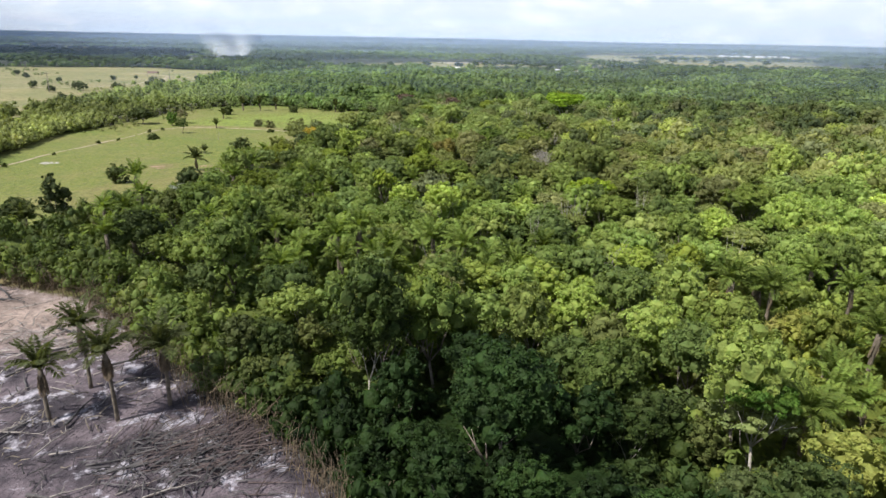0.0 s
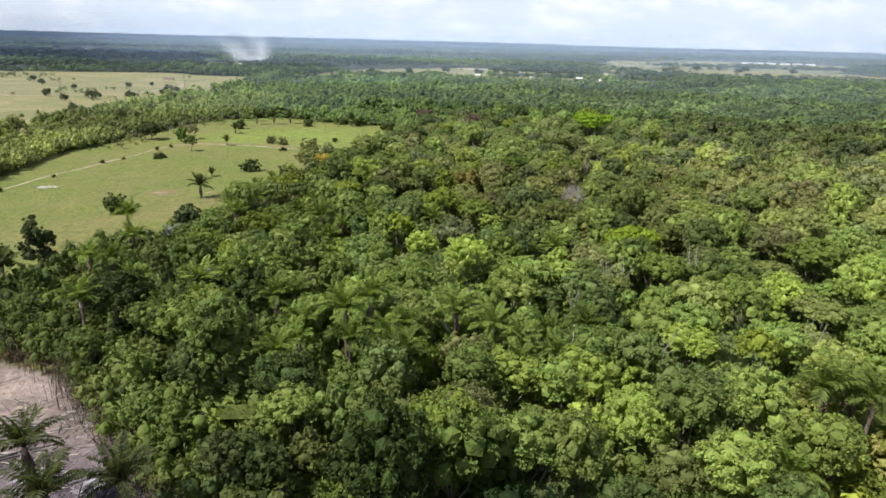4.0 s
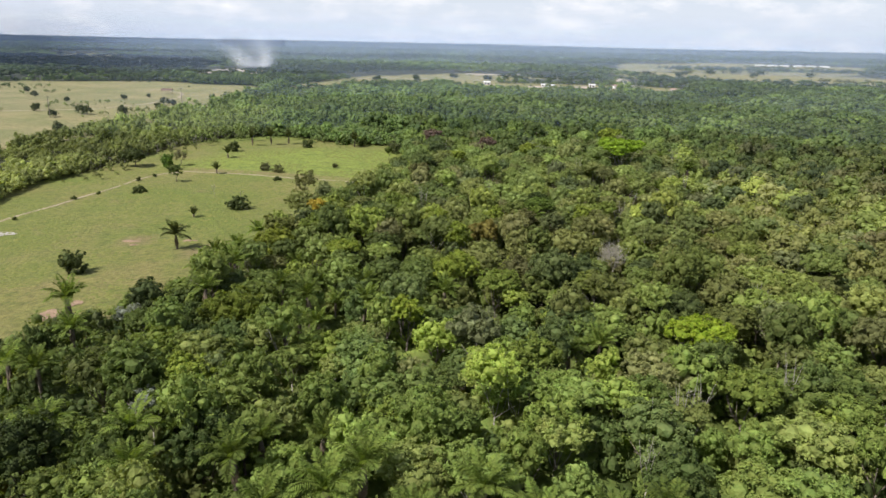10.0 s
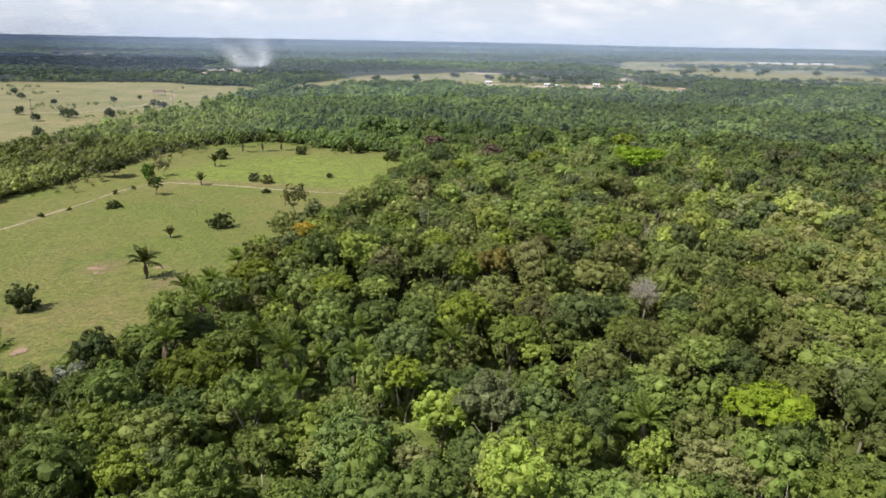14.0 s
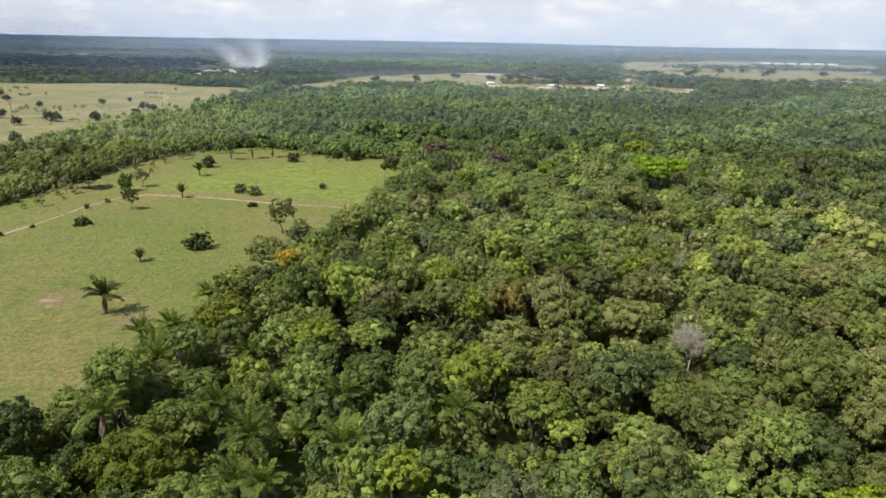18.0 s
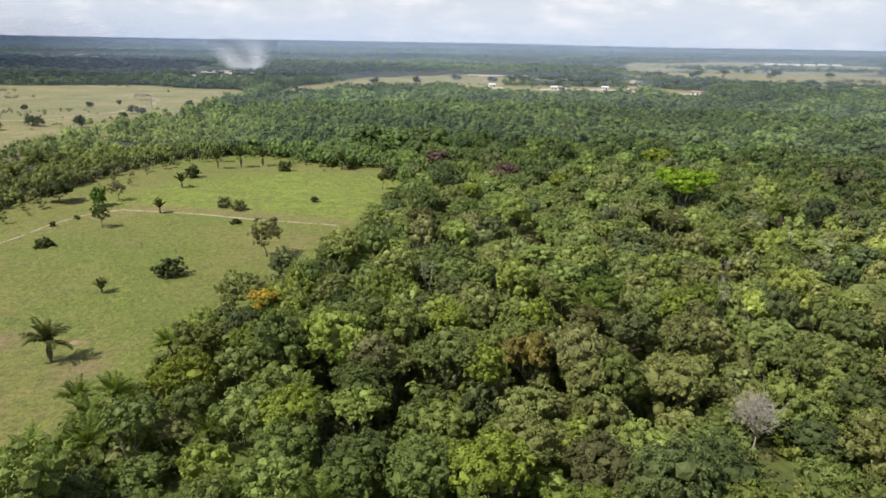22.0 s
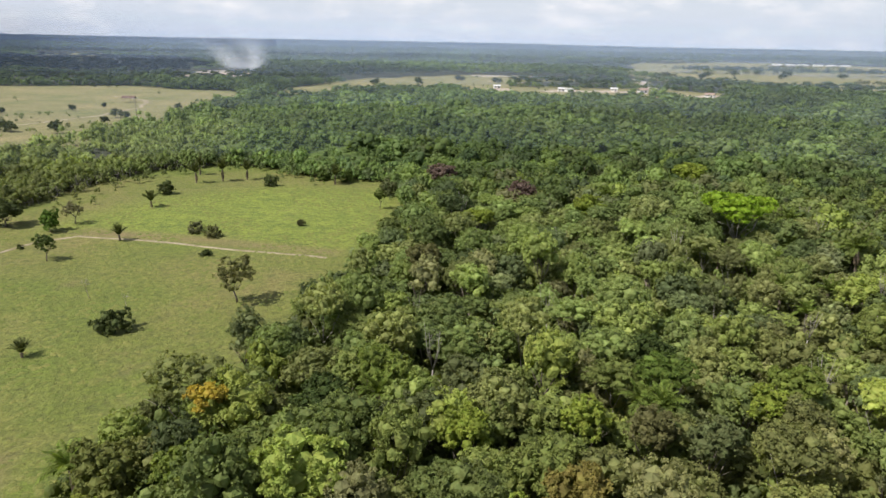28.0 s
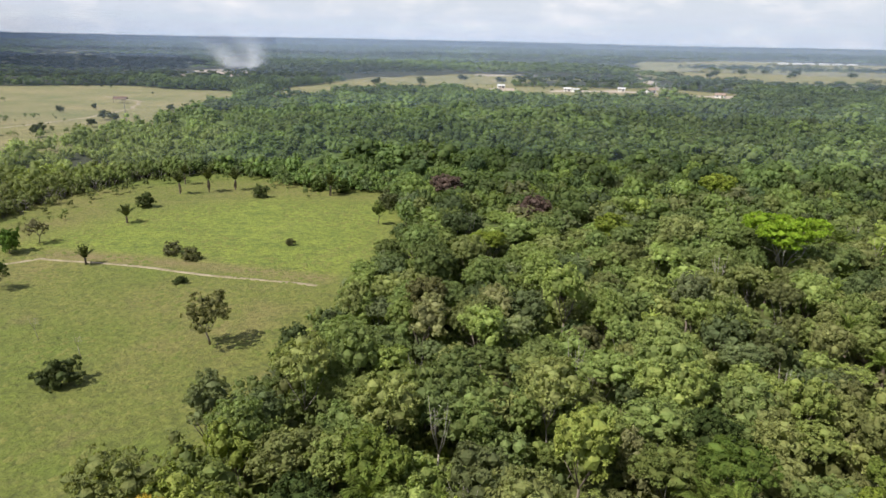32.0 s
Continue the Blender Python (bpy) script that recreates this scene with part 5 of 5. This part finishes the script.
def tufts():
    """Low tussocks of grass, each a small uneven mound."""
    r = np.random.default_rng(61)
    n = 15000
    x, y = r.uniform(-124, -24, n), r.uniform(92, 330, n)
    keep = (inside(PASTURE, x, y) > 0.2) & (wave(x, y, 4.0, 1.0) + 0.7 * wave(x, y, 11, 3.0) > -0.3)
    x, y = x[keep], y[keep]
    n = len(x)
    g = np.clip(1 - np.hypot(x + 50, y - 180) / 900, 0, 1)
    z = g * (0.35 * wave(x, y, 17, 1.0) + 0.12 * wave(x, y, 5, 2.0)) - 0.35 * g
    size = r.uniform(0.25, 0.75, n)
    V = [np.stack([x + r.normal(0, 0.05, n), y, z + size * r.uniform(0.25, 0.45, n)], 1)]
    for k in range(6):
        a = k * math.pi / 3 + r.uniform(-0.4, 0.4, n)
        d = size * r.uniform(0.7, 1.3, n)
        V.append(np.stack([x + d * np.cos(a), y + d * np.sin(a), z - 0.05], 1))
    V = np.stack(V, 1).reshape(-1, 3)
    base = np.arange(n)[:, None] * 7
    F = np.concatenate([base + (0, 1 + k, 1 + (k + 1) % 6) for k in range(6)])
    tagged(new("pasture_grass", mesh_of("pasture_grass", V, F, [GRASS_BLADE], smooth=True)), "uneven tussocks of pasture grass", "grass", kind="stuff")


tufts()


# ---- far pasture, fields and village ----
def far_trees():
    r = np.random.default_rng(71)
    spots = [(-217, 384, 2.6), (-213, 402, 3.4), (-196, 414, 2.4), (-169, 481, 2.4), (-232, 489, 2.6), (-180, 509, 2.4), (-193, 462, 3.2), (-188, 400, 3.4), (-171, 511, 2.6),
             (-242, 409, 3.0), (-182, 329, 3.0), (-208, 400, 3.0), (-227, 514, 1.8), (-260, 470, 2.0), (-300, 500, 2.6), (-325, 531, 2.8), (-186, 458, 2.6), (-185, 436, 2.4)]
    for n, (x, y, s) in enumerate(spots):
        lone_tree(x, y, (0.068, 0.085, 0.032), "scattered dark tree in the far pasture", s * 0.95, s * 0.85, s * 0.75, 300, 0.32, 8, 0.1, BARK, 0.12, 720 + n, "pasture_tree", low=-0.7)
    for x, y, wide in [(20, 850, 5), (-20, 880, 5), (-60, 800, 5), (-100, 775, 5), (300, 1050, 6), (420, 1080, 7), (380, 1150, 8), (470, 1180, 7), (520, 1120, 7), (330, 1120, 6), (270, 1110, 5)]:
        lone_tree(x, y, (0.04, 0.06, 0.025), "lone dark tree in the far fields", wide, wide * 0.7, wide * 0.6, 120, 0.8, 6, 0.1, BARK, 0.2, int(760 + abs(x)), "field_tree")


far_trees()


def prism(x0, x1, y0, y1, z0, z1):
    v = np.array([(x, y, z) for z in (z0, z1) for y in (y0, y1) for x in (x0, x1)], float)
    f = [(0, 2, 3), (0, 3, 1), (4, 5, 7), (4, 7, 6), (0, 1, 5), (0, 5, 4), (2, 6, 7), (2, 7, 3), (0, 4, 6), (0, 6, 2), (1, 3, 7), (1, 7, 5)]
    return v, np.array(f)


WHITE_WALL = rough_material("white_wall", (0.70, 0.68, 0.63), (0.80, 0.79, 0.76), 0.3, 0.8, 0.1)
WHITE_ROOF = rough_material("white_roof", (0.50, 0.49, 0.47), (0.64, 0.63, 0.61), 0.1, 0.5, 0.1)
TILE_ROOF = rough_material("tile_roof", (0.25, 0.17, 0.125), (0.33, 0.24, 0.18), 0.5, 0.8, 0.3)
OLD_ROOF = rough_material("old_roof", (0.10, 0.065, 0.05), (0.17, 0.11, 0.08), 0.5, 0.9, 0.3)
DARK_GLASS = rough_material("dark_opening", (0.03, 0.03, 0.035), (0.05, 0.05, 0.055), 0.5, 0.3, 0.0)
POLE_WOOD = rough_material("pole_wood", (0.14, 0.12, 0.10), (0.24, 0.21, 0.18), 0.8, 0.9, 0.4)


def shed(name, label, long, deep, wall, rise, roof_mat, group):
    """A long low building with a gabled roof, doors and windows."""
    root = tagged(new(name), label, "building", group)
    v, f = prism(-long / 2, long / 2, -deep / 2, deep / 2, -0.5, wall)
    part("wall", mesh_of("wall", v, f, [WHITE_WALL]), root)
    o = 0.6
    x, y = long / 2 + o, deep / 2 + o
    v = np.array([(-x, -y, wall - 0.15), (x, -y, wall - 0.15), (x, y, wall - 0.15), (-x, y, wall - 0.15), (-x, 0, wall + rise), (x, 0, wall + rise),
                  (-x, -y, wall + 0.03), (x, -y, wall + 0.03), (x, y, wall + 0.03), (-x, y, wall + 0.03), (-x, 0, wall + rise + 0.2), (x, 0, wall + rise + 0.2)])
    f = [(6, 7, 11), (6, 11, 10), (10, 11, 8), (10, 8, 9), (0, 4, 5), (0, 5, 1), (4, 3, 2), (4, 2, 5), (0, 1, 7), (0, 7, 6), (2, 3, 9), (2, 9, 8),
         (0, 6, 10), (0, 10, 4), (3, 4, 10), (3, 10, 9), (1, 5, 11), (1, 11, 7), (2, 8, 11), (2, 11, 5)]
    part("roof", mesh_of("roof", v, f, [roof_mat]), root)
    n = max(2, int(long / 5))
    for k in range(n):
        cx = -long / 2 + (k + 0.5) * long / n
        door = k == n // 2
        v, f = prism(cx - 0.6, cx + 0.6, -deep / 2 - 0.04, -deep / 2 + 0.1, 0.0 if door else wall * 0.4, wall * 0.8)
        part("door" if door else "window", mesh_of("opening", v, f, [DARK_GLASS]), root)
    return root


def build_buildings():
    barn = shed("long_barn", "long low white-roofed barn among far fields", 21, 10, 2.6, 1.4, WHITE_ROOF, "far barns")
    barn.matrix_basis = pose(746, 1862, 0, 0, 0, -12)
    for x, y, a in [(780, 1866, -12), (812, 1870, -12), (850, 1874, -10), (884, 1877, -10), (920, 1880, -10)]:
        copy_thing(barn, pose(x, y, 0, 0, 0, a))
    house = shed("small_house", "small white-walled house beside the sandy village street", 6.0, 4.2, 2.1, 0.9, WHITE_ROOF, "village houses")
    house.matrix_basis = pose(17, 769, 0, 0, 0, 10)
    for x, y, a in [(75, 746, -8), (81, 738, 25), (126, 762, -12)]:
        copy_thing(house, pose(x, y, 0, 0, 0, a))
    tile = shed("small_house", "small village house with a tiled roof", 7.5, 5.5, 2.3, 1.2, TILE_ROOF, "village houses")
    tile.matrix_basis = pose(150, 752, 0, 0, 0, 10)
    for x, y, a in [(196, 708, -30)]:
        copy_thing(tile, pose(x, y, 0, 0, 0, a))
    # open cattle shelter in the far pasture
    root = tagged(new("cattle_shelter"), "open wooden cattle shelter with a tiled roof in the far pasture", "shelter")
    v = np.array([(-5, -3, 2.4), (5, -3, 2.4), (5, 3, 2.4), (-5, 3, 2.4), (-5, 0, 3.8), (5, 0, 3.8), (-5, -3, 2.55), (5, -3, 2.55), (5, 3, 2.55), (-5, 3, 2.55), (-5, 0, 3.95), (5, 0, 3.95)])
    f = [(6, 7, 11), (6, 11, 10), (10, 11, 8), (10, 8, 9), (0, 4, 5), (0, 5, 1), (4, 3, 2), (4, 2, 5), (0, 1, 7), (0, 7, 6), (2, 3, 9), (2, 9, 8),
         (0, 6, 10), (0, 10, 4), (3, 4, 10), (3, 10, 9), (1, 5, 11), (1, 11, 7), (2, 8, 11), (2, 11, 5)]
    part("roof", mesh_of("shelter_roof", v * (0.8, 0.8, 1), f, [OLD_ROOF]), root)
    for x in (-3.6, 0, 3.6):
        for y in (-2.1, 2.1):
            v, f = tube([(x, y, -0.5), (x, y, 2.5)], (0.1, 0.1), 6)
            part("post", mesh_of("post", v, f, [POLE_WOOD]), root)
    root.matrix_basis = pose(-228, 547, 0, 0, 0, 8)
    # power poles
    for x, y in [(-217, 381), (-180, 458)]:
        root = tagged(new("power_pole"), "tall wooden power pole with a crossarm in the far pasture", "pole", "power poles")
        v, f = tube([(0, 0, -0.5), (0, 0, 11)], (0.2, 0.13), 8)
        part("pole", mesh_of("pole", v, f, [POLE_WOOD]), root)
        v, f = prism(-1.3, 1.3, -0.08, 0.08, 10.2, 10.4)
        part("crossarm", mesh_of("crossarm", v, f, [POLE_WOOD]), root)
        for k in (-1.1, 0.0, 1.1):
            v, f = tube([(k, 0, 10.4), (k, 0, 10.65)], (0.07, 0.05), 6)
            part("insulator", mesh_of("insulator", v, f, [WHITE_WALL]), root)
        root.matrix_basis = pose(x, y, 0, 0, 0, 25)


build_buildings()


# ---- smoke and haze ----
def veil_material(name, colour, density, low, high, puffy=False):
    """Thin drifting smoke, and added sheets standing in for air haze: mostly clear, thinning out upwards and to the
    sides.
    """
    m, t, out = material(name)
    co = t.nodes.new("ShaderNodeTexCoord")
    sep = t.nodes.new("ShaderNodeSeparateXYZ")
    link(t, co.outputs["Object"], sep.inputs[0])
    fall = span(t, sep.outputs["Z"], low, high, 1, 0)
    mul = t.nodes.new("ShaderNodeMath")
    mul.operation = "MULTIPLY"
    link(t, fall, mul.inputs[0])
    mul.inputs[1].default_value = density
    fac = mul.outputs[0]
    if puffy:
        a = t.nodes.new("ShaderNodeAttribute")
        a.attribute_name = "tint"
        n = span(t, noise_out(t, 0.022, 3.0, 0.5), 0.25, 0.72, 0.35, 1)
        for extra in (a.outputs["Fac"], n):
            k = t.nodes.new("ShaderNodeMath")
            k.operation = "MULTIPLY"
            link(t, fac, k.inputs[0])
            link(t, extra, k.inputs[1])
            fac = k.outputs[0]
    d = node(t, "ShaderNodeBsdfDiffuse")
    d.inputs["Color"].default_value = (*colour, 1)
    way = t.nodes.new("ShaderNodeCombineXYZ")  # one fixed normal, so sheets take the light alike whichever way they face
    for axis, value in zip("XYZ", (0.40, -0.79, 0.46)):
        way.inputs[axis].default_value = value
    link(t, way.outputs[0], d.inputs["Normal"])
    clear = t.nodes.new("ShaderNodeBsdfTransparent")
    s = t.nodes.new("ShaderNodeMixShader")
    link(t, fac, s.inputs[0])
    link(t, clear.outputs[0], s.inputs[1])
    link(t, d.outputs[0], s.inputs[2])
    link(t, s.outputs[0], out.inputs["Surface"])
    return m


def smoke_plume(x, y):
    """White smoke from a distant field fire, in billowing layers."""
    root = tagged(new("smoke_plume"), "white smoke rising from a distant field fire", "smoke")
    m = veil_material("smoke", (0.90, 0.94, 1.0), 0.85, 4, 76, True)
    for k in range(3):
        r = np.random.default_rng(900 + k)
        w, h, n, q = 58 - 6 * k, 54, 40, 30
        U, W = np.meshgrid(np.linspace(-1, 1, n), np.linspace(0, 1, q))
        lean = -24 * W ** 1.3
        X = U * w * (0.62 + 0.55 * W) + lean + 6 * (k - 1.5)
        Yd = 8 * wave(U * 10 + k, W * 10, 2.0, k) - 14 * (1 - U * U) + k * 14
        Z = W * h + 1.5
        i = (np.arange(q - 1)[:, None] * n + np.arange(n - 1)[None]).ravel()
        F = np.concatenate([np.stack([i, i + 1, i + n + 1], 1), np.stack([i, i + n + 1, i + n], 1)])
        side = np.clip(1 - U * U, 0, 1) ** 2.6 * (1 - W) ** 1.1 * np.clip(W * 9, 0.25, 1)
        tint = np.repeat(side.reshape(-1, 1), 4, 1)
        part("billow", mesh_of("billow", np.stack([X, Yd, Z], 2).reshape(-1, 3), F, [m], tint=tint, smooth=True), root)
    root.matrix_basis = pose(x, y, 0, 0, 0, 18)


smoke_plume(-284, 975)


# Added curved sheet whose pale blue stands in for haze in the air.
def haze_sheet(dist, density, high):
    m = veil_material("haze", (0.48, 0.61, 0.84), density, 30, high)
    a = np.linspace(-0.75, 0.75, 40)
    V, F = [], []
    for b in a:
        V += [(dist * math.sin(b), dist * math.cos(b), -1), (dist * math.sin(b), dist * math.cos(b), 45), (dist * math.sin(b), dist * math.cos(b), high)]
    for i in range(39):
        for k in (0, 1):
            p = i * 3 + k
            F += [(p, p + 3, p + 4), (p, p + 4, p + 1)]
    ob = tagged(new("haze_sheet", mesh_of("haze_sheet", V, F, [m], smooth=True)), "added sheet of thin blue haze colour over the far woods", "haze", kind="structure")
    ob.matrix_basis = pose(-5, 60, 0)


haze_sheet(290, 0.035, 55)
haze_sheet(430, 0.055, 60)
haze_sheet(760, 0.08, 75)
haze_sheet(1250, 0.18, 95)
haze_sheet(2100, 0.20, 130)
haze_sheet(3400, 0.14, 150)


def distance_backdrop():
    """Low wooded rises along the horizon, far behind everything else, with distance haze painted into their blue."""
    r = np.random.default_rng(81)
    a = np.linspace(-0.95, 0.95, 400)
    h = 36 + 3 * wave(a * 100, a * 60, 9.0, 1.0) + r.uniform(-1.5, 1.5, 400)
    V, F = [], []
    for b, z in zip(a, h):
        V += [(4500 * math.sin(b), 4500 * math.cos(b), -2), (4500 * math.sin(b), 4500 * math.cos(b), z)]
    for i in range(399):
        p = i * 2
        F += [(p, p + 2, p + 3), (p, p + 3, p + 1)]
    m, t, out = material("distance")
    g = t.nodes.new("ShaderNodeNewGeometry")
    mp = t.nodes.new("ShaderNodeMapping")
    mp.inputs["Scale"].default_value = (0.0016, 0.0016, 0.22)
    link(t, g.outputs["Position"], mp.inputs["Vector"])
    streak = noise_out(t, 1.0, 5.0, 0.6, mp.outputs[0])
    # Both colours carry the blue of distance haze.
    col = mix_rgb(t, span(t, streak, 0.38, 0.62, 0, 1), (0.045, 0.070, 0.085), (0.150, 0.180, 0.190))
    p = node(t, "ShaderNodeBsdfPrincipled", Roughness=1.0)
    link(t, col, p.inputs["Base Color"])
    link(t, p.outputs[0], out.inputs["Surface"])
    tagged(new("backdrop", mesh_of("backdrop", V, F, [m])), "wooded horizon far away, painted blue with haze", "backdrop", kind="structure")


distance_backdrop()
